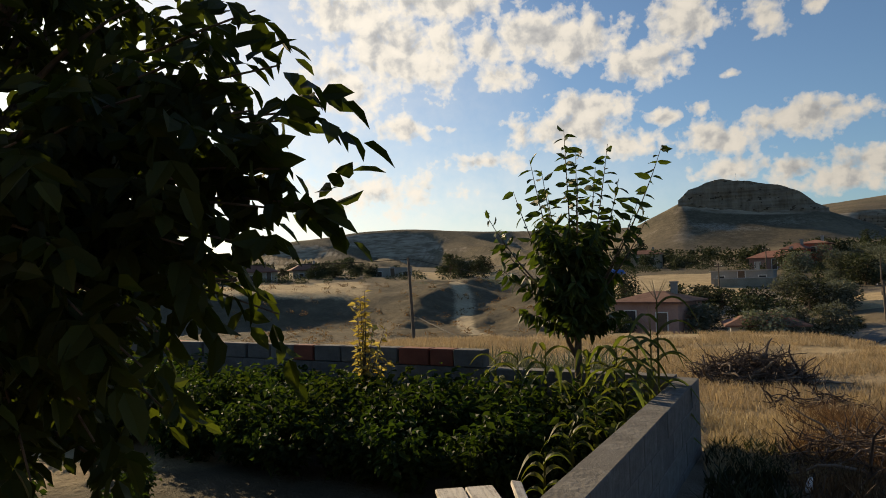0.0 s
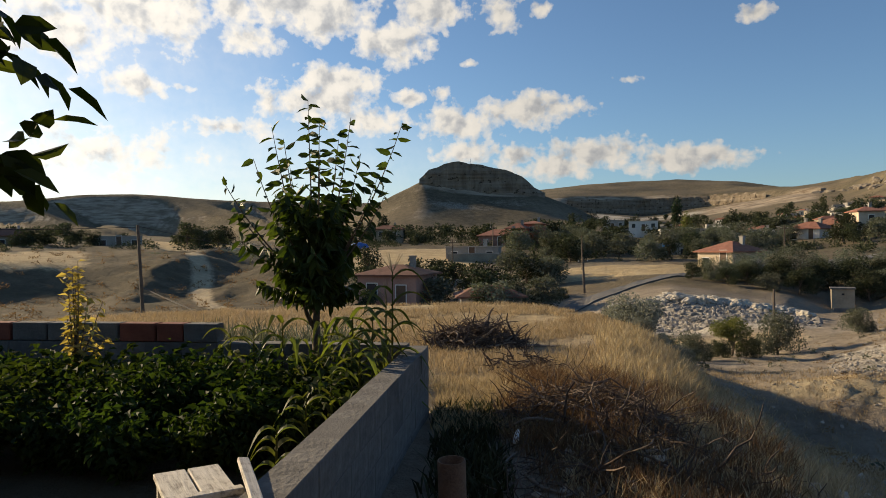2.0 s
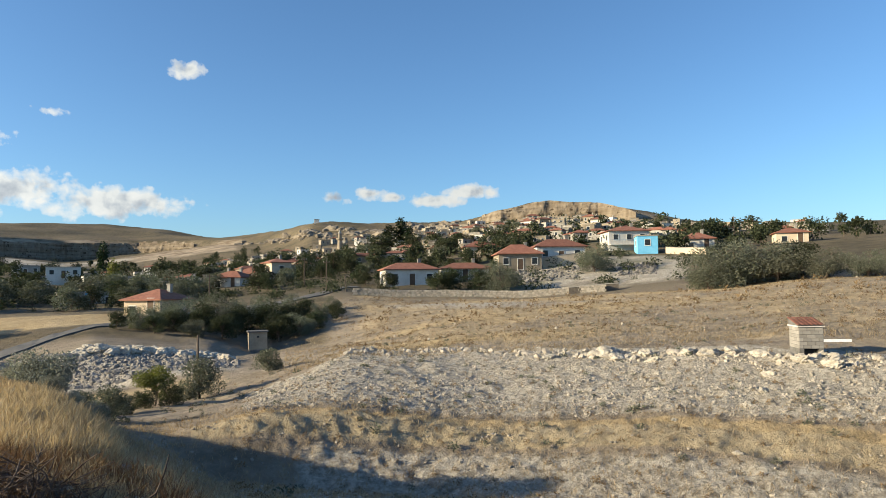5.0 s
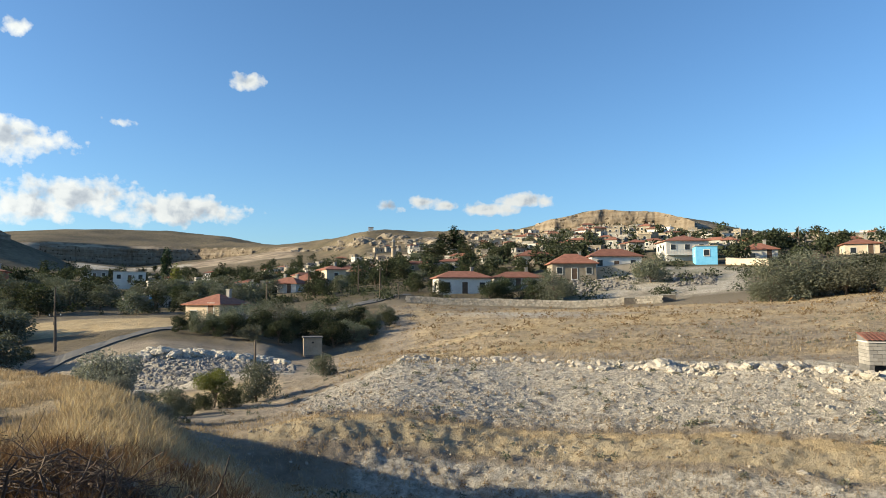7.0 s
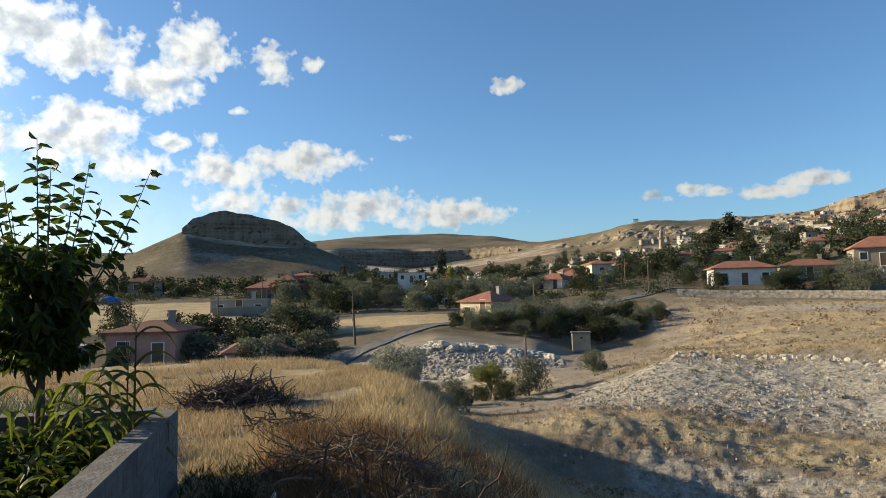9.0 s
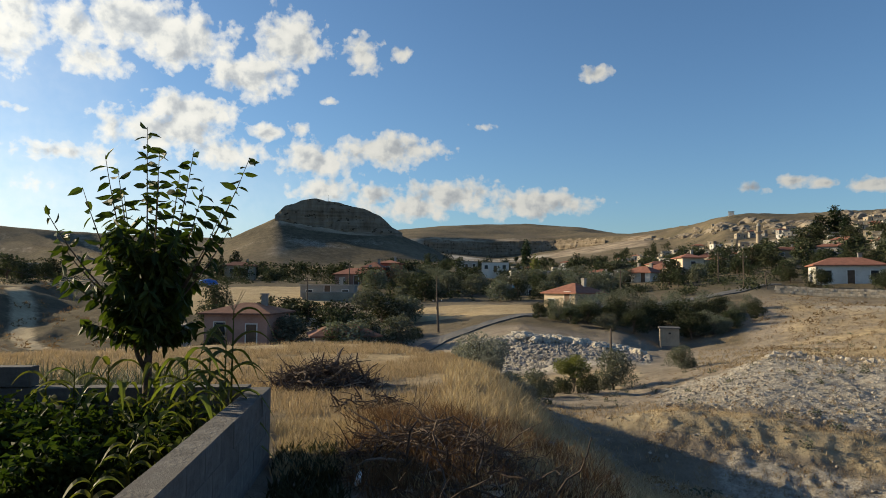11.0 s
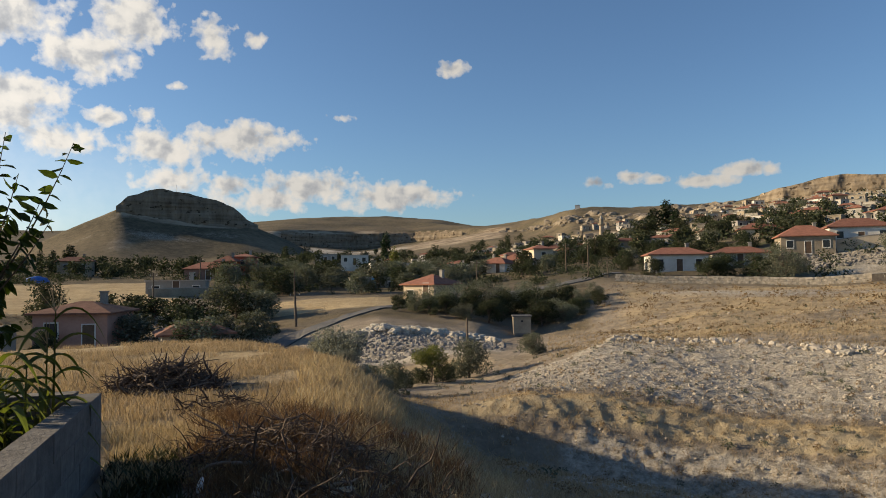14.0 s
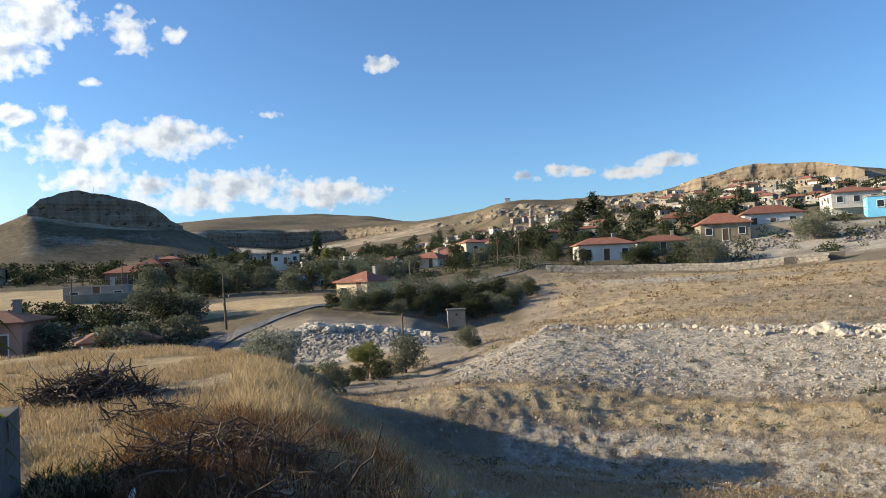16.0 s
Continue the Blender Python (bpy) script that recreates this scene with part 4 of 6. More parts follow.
scrub("valley_scrub", ((300, 3, 34, 103, 170), (160, 34, 66, 104, 170), (150, -14, 6, 138, 220), (90, -44, -18, 132, 170)), 1.2, "low dark green scrub on the valley floor", 71, LEAF_DARK, 110)
scrub("hill_scrub", ((220, 8, 30, 180, 420), (420, 28, 64, 160, 300), (60, -14, 10, 240, 300)), 1.8, "dark scrub between the hillside houses", 72, LEAF_DARK, 30)
scrub("slope_tufts", ((1300, 26, 88, 11, 36), (500, 34, 86, 36, 70), (60, 12, 24, 18, 40)), 0.085, "small dry olive-brown tufts on the stony slope", 74, DRY_WEED, 34)
scrub("field_tufts", ((1500, 34, 88, 38, 95),), 0.17, "low dry tufts scattered over the upper field", 76, DRY_WEED, 26)
scrub("bank_tufts", ((420, -42, -13, 58, 130), (90, -14, 6, 60, 90), (200, 34, 80, 60, 98)), 0.42, "low dry tufts on the valley slopes", 75, DRY_WEED, 26)
scrub("gully_scrub", ((70, 14, 30, 22, 44), (130, 36, 74, 38, 62), (120, 30, 80, 12, 34)), 0.13, "small grey-green tufts on the stony ground", 73, LEAF_OLIVE, 60)
for ob, h in TREES.values():
    for c in (*ob.children, ob):
        bpy.data.objects.remove(c)

# ---- houses ----
def slope_roof(w, d, h, eave, ridge):
    """A hipped roof with thick eaves, ridge along x."""
    bm = bmesh.new()
    a, b, t = w / 2 + eave, d / 2 + eave, 0.14
    low = [bm.verts.new(p) for p in ((-a, -b, 0), (a, -b, 0), (a, b, 0), (-a, b, 0))]
    top = [bm.verts.new(p) for p in ((-a, -b, t), (a, -b, t), (a, b, t), (-a, b, t))]
    r0, r1 = bm.verts.new((-ridge / 2, 0, h)), bm.verts.new((ridge / 2, 0, h))
    bm.faces.new(low[::-1])
    for i in range(4):
        bm.faces.new((low[i], low[(i + 1) % 4], top[(i + 1) % 4], top[i]))
    bm.faces.new((top[0], top[1], r1, r0))
    bm.faces.new((top[2], top[3], r0, r1))
    bm.faces.new((top[1], top[2], r1))
    bm.faces.new((top[3], top[0], r0))
    return bm


PANES = {}


def window(parent, x, y, z, w, h, turn=0, frame_mat=None, pane_mat=None, name="window"):
    """A framed window or door proud of the wall, with its pane; the meshes are shared."""
    key = (round(w, 2), round(h, 2), name, pane_mat.name if pane_mat else "")
    if key not in PANES:
        bm = bmesh.new()
        t = 0.09
        box(bm, -w / 2 - t, -w / 2, -0.05, 0.05, -t, h + t)
        box(bm, w / 2, w / 2 + t, -0.05, 0.05, -t, h + t)
        box(bm, -w / 2, w / 2, -0.05, 0.05, h, h + t)
        box(bm, -w / 2 - 0.06, w / 2 + 0.06, -0.09, 0.05, -t - 0.04, 0)
        f = part(name, bm, frame_mat or FRAME_PAINT)
        p = part("pane" if name == "window" else "door_leaf", box_bm(-w / 2, w / 2, -0.02, 0.04, 0, h), pane_mat or WINDOW_DARK, f)
        PANES[key] = f.data, p.data
        bpy.data.objects.remove(p)
        bpy.data.objects.remove(f)
    fm, pm = PANES[key]
    f = new(name, fm)
    f.parent, f.matrix_basis = parent, pose(x, y, z, 0, 0, turn)
    p = new("pane" if name == "window" else "door_leaf", pm)
    p.parent = f
    return f


def house(a, r, w, d, top, plaster, roof="hip", turn=0, storeys=1, label="", roof_h=1.5, category="house", chimneys=1, group="village houses", veranda=False, size=1.0, door_mat=None):
    """A house whose wall top reaches the height top; its walls go down into the ground. turn: degrees off facing the viewer."""
    x, y, z = polar(a, r)
    gz = min(z, *(ground_z(x + dx, y + dy) for dx, dy in ((w / 2, 0), (-w / 2, 0), (0, w / 2), (0, -w / 2))))
    top = max(top, z + 1.7 * storeys)
    h = top - gz
    ob = thing("house" if category == "house" else category.replace(" ", "_"), pose(x, y, gz, 0, 0, -a + turn), label, category, group)
    ob.scale = (size, size, size)
    part("wall", box_bm(-w / 2, w / 2, -d / 2, d / 2, -0.6, h), plaster, ob)
    if roof == "hip":
        ro = part("roof", slope_roof(w, d, roof_h, 0.45, max(0.4, w - d * 0.8)), SHADED_TILE if r < 80 else ROOF_TILE, ob)
        ro.location = (0, 0, h - 0.002)
    else:
        bm = bmesh.new()
        box(bm, -w / 2 - 0.15, w / 2 + 0.15, -d / 2 - 0.15, d / 2 + 0.15, h, h + 0.18)
        part("roof", bm, FLAT_ROOF, ob)
    for i in range(chimneys):
        bm = box_bm(-0.25, 0.25, -0.25, 0.25, 0, 1.1)
        box(bm, -0.32, 0.32, -0.32, 0.32, 1.1, 1.22)
        c = part("chimney", bm, PLASTERS[3], ob)
        c.location = (w * (0.22 - 0.44 * i), d * 0.1, h + (roof_h * 0.62 if roof == "hip" else 0.1))
    level = 2.9
    for s in range(storeys):
        base = h - level * (s + 1) + 1.05
        if base < 0.3 and s:
            break
        n = max(1, int(w / 2.6))
        for i in range(n):
            px = -w / 2 + w * (i + 0.5) / n
            if s == storeys - 1 and i == n // 2 and n > 1:
                window(ob, px, -d / 2 - 0.012, max(base - 1.0, 0.02), 0.95, 2.0, 0, None, door_mat or DOOR_PAINT, "door")
            else:
                window(ob, px, -d / 2 - 0.012, base, 1.0, 1.15)
        m = max(1, int(d / 3.2))
        for i in range(m):
            window(ob, -w / 2 - 0.012, -d / 2 + d * (i + 0.5) / m, base, 0.9, 1.1, -90)
    if veranda:
        part("balcony", box_bm(-w / 2, w * 0.1, -d / 2 - 1.1, -d / 2, h - 2.95, h - 2.8), PLASTERS[0], ob)
        bm = bmesh.new()
        for i in range(9):
            px = -w / 2 + 0.05 + i * (w * 0.6 - 0.1) / 8
            box(bm, px - 0.02, px + 0.02, -d / 2 - 1.08, -d / 2 - 1.04, h - 2.8, h - 1.9)
        box(bm, -w / 2, w * 0.1, -d / 2 - 1.1, -d / 2 - 1.03, h - 1.9, h - 1.84)
        part("railing", bm, METAL, ob)
    return ob


WHITE, CREAM, TUFF, GREY, PINK, RED = PLASTERS
house(20.5, 98, 5.4, 6.5, 0.2, CREAM, turn=-38, label="cream village house with a red hipped tile roof", roof_h=1.5)
house(15.6, 122, 8.6, 4, -0.95, GREY, "flat", 4, label="long low grey house with a blue door and flat roof", chimneys=0, door_mat=BLUE_PAINT)
house(26.0, 150, 6.5, 6, 4.2, WHITE, turn=-30, label="white house with a red tile roof and chimneys", chimneys=2)
house(27.4, 158, 5.5, 6, 5.0, CREAM, turn=-30, label="cream house with a red tile roof")
house(29.4, 160, 4.6, 6, 7.2, CREAM, turn=20, label="tall cream house with a plain side wall", storeys=2, roof_h=1.1)
house(40.2, 118, 9.0, 6, 4.7, WHITE, turn=12, label="low white house with a wide red roof behind the stone wall", roof_h=1.3)
house(44.8, 124, 8.5, 6, 4.9, GREY, turn=6, label="grey house with a faded red tile roof behind trees", roof_h=1.2)
house(49.3, 130, 8.0, 7, 7.6, TUFF, turn=10, label="brown stone house with a bright red hipped roof", roof_h=2.0)
house(52.6, 137, 9.5, 7, 9.2, WHITE, turn=14, label="white house with an orange tile roof and porch", roof_h=1.7)
house(58.0, 152, 8.5, 8, 12.6, WHITE, turn=16, storeys=2, label="three-storey white house with balconies and a red roof", roof_h=1.3, veranda=True)
house(59.7, 143, 3.9, 5, 11.3, BLUE_PAINT, "flat", 8, label="bright sky-blue painted block house with a flat roof", chimneys=0)
house(63.5, 150, 6.0, 6, 10.6, WHITE, turn=10, label="small white house with a red pyramid roof", roof_h=1.5)
house(70.1, 160, 6, 6, 11.4, CREAM, turn=10, label="cream house with an orange roof behind trees", roof_h=1.2)
house(46.3, 165, 8.6, 7, 10.9, CREAM, turn=8, label="wide house with a red roof higher in the village", roof_h=1.6)
house(65.1, 200, 6.5, 6, 16.6, CREAM, turn=12, label="cream house near the hill's shoulder", roof_h=1.2)
house(2.7, 150, 9.5, 6, 3.7, PINK, turn=-16, label="long pink house with a red roof", roof_h=1.5)
house(5.2, 165, 5, 6, 6.6, RED, turn=-10, storeys=2, label="brick-red two-storey house with plain walls", roof_h=0.9)
house(3.9, 158, 4, 5, 5.4, RED, turn=-16, label="brick-red house with a tiled roof", roof_h=1.4)
house(-6.2, 66, 5.8, 6, -1.1, PINK, turn=-22, label="pink two-storey house with a brown roof beyond the field", roof_h=1.0)
house(1.4, 60, 5.2, 4, -3.0, GREY, turn=6, label="low shed with a red-brown tiled roof", roof_h=1.0, chimneys=0)
house(0.2, 112, 8.5, 5, 0.3, GREY, "flat", -8, label="grey house with a flat roof on the slope", chimneys=1)
house(-6.9, 190, 7.6, 5, 6.3, TUFF, turn=-8, label="brown house under dark conifers", roof_h=1.2)
house(-38.8, 150, 7.4, 6, 3.9, TUFF, turn=10, label="stone house with a brown hipped roof", roof_h=1.6)
house(-34.8, 160, 7.4, 6, 4.2, TUFF, turn=10, label="brown house with a hipped roof", roof_h=1.6)
house(-27.9, 150, 8.4, 5, 3.1, GREY, "flat", 6, label="long grey farm building with a flat roof", chimneys=0)
house(-21.6, 172, 9.0, 5, 5.6, TUFF, "flat", 6, label="low stone farm house at the field's end", chimneys=0)
house(-12.3, 66, 3.4, 3, -2.2, GREY, "flat", 12, label="small grey cabin below the field", chimneys=0, category="cabin")
house(11.6, 250, 8, 5, 10, GREY, "flat", 0, label="grey farm building with a pale metal roof", chimneys=0)
house(14.0, 205, 8, 5, 8.2, WHITE, "flat", 0, label="white low house with a flat roof", chimneys=0)
# rows of small stone houses that climb the hill
hill_rng = np.random.RandomState(31)
SHADES = (TUFF, TUFF, GREY, TUFF, WHITE, TUFF, GREY)
HILL = ((64, 24, 37, 190, 345), (72, 36, 48, 175, 328), (74, 45, 63, 165, 276), (22, 18, 34, 150, 220), (7, 10, 20, 190, 300), (7, 62, 72, 180, 260))
taken = []
for count, a0, a1, r0, r1 in HILL:
    for i in range(count * 3):
        if i >= count and len(taken) > 400:
            break
        a, r = a0 + (a1 - a0) * hill_rng.rand(), r0 + (r1 - r0) * hill_rng.rand() ** 0.9
        x, y, z = polar(a, r)
        if any((x - p) ** 2 + (y - q) ** 2 < 18 for p, q in taken):
            continue
        taken.append((x, y))
        k = hill_rng.randint(len(SHADES))
        tile = hill_rng.rand() < (0.45 if r < 200 else 0.15)
        tone = {0: "tan stone", 1: "tan stone", 2: "grey", 3: "tan stone", 4: "white", 5: "tan stone", 6: "grey"}[k]
        house(a, r, 4.2 + 3.4 * hill_rng.rand(), 4 + 2 * hill_rng.rand(), z + 2.6 + 1.2 * hill_rng.rand(), SHADES[k], "hip" if tile else "flat", hill_rng.randint(-35, 36), 1 + (hill_rng.rand() < 0.3),
              "small %s house with a %s on the hillside" % (tone, "red tile roof" if tile else "flat roof"), 1.2, chimneys=int(hill_rng.rand() < 0.4), group="hillside houses", category="stone house" if not tile and k not in (4,) else "house", size=0.54 + 0.2 * hill_rng.rand())
        if sum(1 for _ in taken) and i > count * 2.2:
            break


def minaret(a, r, top):
    x, y, z = polar(a, r)
    ob = thing("minaret", pose(x, y, z), "slim pale stone minaret with a pointed cap", "minaret")
    h = top - z
    mesh_part("shaft", *tube([(0, 0, -1), (0, 0, h * 0.62), (0, 0, h * 0.62)], [1.0, 0.85, 0.85], 10), PLASTERS[2], ob)
    mesh_part("gallery", *tube([(0, 0, h * 0.62), (0, 0, h * 0.66), (0, 0, h * 0.70)], [0.9, 1.35, 1.35], 10), PLASTERS[2], ob)
    mesh_part("upper_shaft", *tube([(0, 0, h * 0.70), (0, 0, h * 0.86)], [0.7, 0.65], 10), PLASTERS[2], ob)
    mesh_part("cap", *tube([(0, 0, h * 0.86), (0, 0, h)], [0.8, 0.04], 10), PLASTERS[3], ob)


minaret(34.5, 255, 23.5)


def hilltop_hut():
    x, y, z = polar(32.6, 476)
    ob = thing("hilltop_hut", pose(x, y, z, 0, 0, -32), "tiny pale hut on the hill's crest", "hut")
    part("wall", box_bm(-1.7, 1.7, -1.5, 1.5, -1.5, 2.4), PLASTERS[0], ob)
    part("roof", box_bm(-1.9, 1.9, -1.7, 1.7, 2.4, 2.6), PLASTERS[3], ob)


hilltop_hut()


def mast():
    x, y, z = polar(0.0, 452)
    ob = thing("radio_mast", pose(x, y, z), "thin steel radio mast on the table mountain", "mast")
    mesh_part("pole", *tube([(0, 0, -1), (0, 0, 7.5)], [0.16, 0.08], 6), METAL, ob)
    part("foot", box_bm(-0.6, 0.6, -0.6, 0.6, -1, 0.5), CONCRETE, ob)


mast()


def utility_pole(a, r, top, lean=0.0, label="weathered wooden utility pole", arm=True, radius=0.13):
    x, y, z = polar(a, r)
    h = max(top - z, 2.0)
    ob = thing("utility_pole", pose(x, y, z, 0, lean, -a), label, "pole", "utility poles")
    mesh_part("shaft", *tube([(0, 0, -0.6), (0, 0, h * 0.5), (0, 0, h)], [radius, radius * 0.85, radius * 0.65], 8), POLE_WOOD, ob)
    if arm:
        part("crossarm", box_bm(-0.5, 0.5, -0.05, 0.05, h - 0.5, h - 0.4), POLE_WOOD, ob)
        for s in (-0.42, 0.0, 0.42):
            mesh_part("insulator", *tube([(s, 0, h - 0.4), (s, 0, h - 0.26)], [0.035, 0.045], 6), FRAME_PAINT, ob)
    return ob


utility_pole(-26.2, 62, 3.6, -2.5, "tall dark wooden pole that carries a cable", False, 0.17)
utility_pole(9.25, 68, 0.4, -2.0)
utility_pole(9.1, 92, 2.8, 0, "slim grey lamp pole beside the road", False, 0.09)
utility_pole(23.4, 48, -1.3, 0, "short grey wooden post below the grove", False, 0.09)
utility_pole(35.0, 104, 3.6, -5, "leaning grey wooden post at the end of the stone wall", False, 0.1)
for pa, pr, ph in ((33.4, 112, 6.4), (31.6, 120, 7.2), (27.5, 128, 6.6), (24.2, 110, 4.2), (66.3, 190, 19), (68.8, 175, 16), (1.8, 120, 5.2), (-37.5, 152, 6.2), (-1.6, 100, 2.6)):
    utility_pole(pa, pr, ph, 0, "thin grey utility pole among the trees", True, 0.11)


def cable(points, sag, label, radius=0.014):
    pts = []
    for p, q in zip(points[:-1], points[1:]):
        p, q = Vector(p), Vector(q)
        for i in range(12):
            t = i / 12
            pts.append(p.lerp(q, t) - Vector((0, 0, sag * 4 * t * (1 - t))))
    pts.append(Vector(points[-1]))
    mesh_part("overhead_cable", *tube(pts, [radius] * len(pts), 4), CABLE, None, label)["category"] = "cable"


px, py, _ = polar(-26.2, 62)
lx, ly, lz = polar(-50, 78)
rx, ry, rz = polar(-14, 110)
cable([(px - 0.1, py, 3.45), (lx, ly, 4.6)], 0.6, "black cable strung from the wooden pole", 0.035)
cable([(px - 0.1, py, 3.45), (rx, ry, rz + 1.5)], 0.5, "black cable sloping down into the valley", 0.03)
wx, wy, _ = polar(-17, 46)
cable([(px, py, -1.6), (wx, wy, ground_z(wx, wy) + 0.4)], 0.2, "pale stay wire of the wooden pole", 0.03)


def road():
    rows = [(5.5, 56, 4.2), (7.7, 59, 4.2), (10.5, 64, 4.2), (13.1, 69, 4.2), (16.6, 78, 4.2), (21, 86, 4.2), (25, 92, 4), (30, 98, 4), (34, 106, 4), (36, 116, 4)]
    a = np.linspace(rows[0][0], rows[-1][0], 70)
    r = np.interp(a, [q[0] for q in rows], [q[1] for q in rows])
    r = smooth(r, 12, 0)
    verts, faces = [], []
    for i in range(len(a)):
        zs = []
        for off in (-2.1, 2.1):
            x, y, z = polar(a[i], r[i] + off)
            zs.append((x, y, z))
        z0, z1 = zs[0][2] + 0.12, max(zs[1][2], zs[0][2] - 0.1) + 0.12
        verts += [(zs[0][0], zs[0][1], z0), (zs[1][0], zs[1][1], z1), (zs[1][0], zs[1][1], z1 - 0.6), (zs[0][0], zs[0][1], z0 - 0.6)]
    for i in range(len(a) - 1):
        k = i * 4
        for s in range(4):
            faces.append((k + s, k + (s + 1) % 4, k + 4 + (s + 1) % 4, k + 4 + s))
    tagged(mesh_part("road", verts, faces, ASPHALT), "grey asphalt village road climbing through the valley", "road", kind="structure")


road()


def stone_wall():
    """The long dry-stone wall at the top of the field, each stone with its own edges."""
    verts, faces = [], []
    r = np.random.RandomState(41)
    for a in np.arange(35.6, 56.5, 0.19):
        for c in range(4):
            x, y, z = polar(a + 0.09 * (c % 2), 101 - (a - 36) * 0.12)
            bm_w, bm_h = 0.19, 0.15
            cx = Vector((math.cos(radians(a)), -math.sin(radians(a)), 0))
            cy = Vector((math.sin(radians(a)), math.cos(radians(a)), 0))
            o = Vector((x, y, z - 0.1 + c * 0.31)) + cy * r.normal() * 0.03
            n = len(verts)
            for sx in (-1, 1):
                for sy in (-1, 1):
                    for sz in (-1, 1):
                        verts.append(tuple(o + cx * sx * bm_w * (0.8 + 0.25 * r.rand()) + cy * sy * 0.25 + Vector((0, 0, sz * bm_h * (0.85 + 0.2 * r.rand())))))
            faces += [tuple(n + i for i in f) for f in ((0, 1, 3, 2), (4, 6, 7, 5), (0, 4, 5, 1), (2, 3, 7, 6), (0, 2, 6, 4), (1, 5, 7, 3))]
    tagged(mesh_part("stone_wall", verts, faces, STONE), "long low dry-stone wall below the houses", "wall", kind="stuff")


stone_wall()


def garden_wall(a0, a1, r0, r1, height, label, mat):
    """A plastered yard wall that follows the ground, with a coping."""
    n = max(3, int((a1 - a0) * 2))
    tops, cope, faces = [], [], []
    for i in range(n + 1):
        a, r = a0 + (a1 - a0) * i / n, r0 + (r1 - r0) * i / n
        for v, half, z0, z1 in ((tops, 0.15, -0.6, height), (cope, 0.2, height, height + 0.12)):
            for off in (-half, half):
                x, y, z = polar(a, r)
                x, y = math.sin(radians(a)) * (r + off), math.cos(radians(a)) * (r + off)
                v += [(x, y, z + z0), (x, y, z + z1)]
    for i in range(n):
        k = 4 * i
        faces += [(k, k + 4, k + 5, k + 1), (k + 3, k + 7, k + 6, k + 2), (k + 1, k + 5, k + 7, k + 3), (k + 2, k + 6, k + 4, k)]
    faces += [(0, 1, 3, 2), (4 * n, 4 * n + 2, 4 * n + 3, 4 * n + 1)]
    ob = thing("yard_wall", pose(0, 0, 0), label, "wall", "yard walls")
    mesh_part("wall", tops, faces, mat, ob)
    mesh_part("coping", cope, faces, PLASTERS[3], ob)


garden_wall(51.4, 54.8, 129, 131, 1.9, "pale plastered yard wall before the orange-roofed house", PLASTERS[1])
garden_wall(61.2, 64.2, 141, 138, 1.2, "cream yard wall beside the sky-blue house", PLASTERS[1])
garden_wall(53.5, 57.5, 98.5, 99.5, 0.9, "low dark stone wall at the foot of the knoll", DARK_STONE)
garden_wall(20.5, 24.8, 84, 84.5, 0.9, "low stone garden wall behind the grove", PLASTERS[2])
garden_wall(-2.0, 3.2, 104, 108, 1.1, "low grey terrace wall below the flat-roofed house", PLASTERS[2])


def hut():
    x, y, z = polar(27.9, 68)
    ob = thing("pump_hut", pose(x, y, z - 0.2, 0, 0, -24), "small square plastered hut with a flat slab", "hut")
    part("wall", box_bm(-0.85, 0.85, -0.85, 0.85, 0, 2.1), PLASTERS[2], ob)
    part("slab", box_bm(-0.95, 0.95, -0.95, 0.95, 2.1, 2.22), CONCRETE, ob)
    part("vent", box_bm(-0.1, 0.1, -0.88, -0.84, 1.6, 1.75), WINDOW_DARK, ob)
    part("kerb", box_bm(-0.7, 0.7, -1.0, -0.86, 0, 0.5), CONCRETE, ob)


hut()


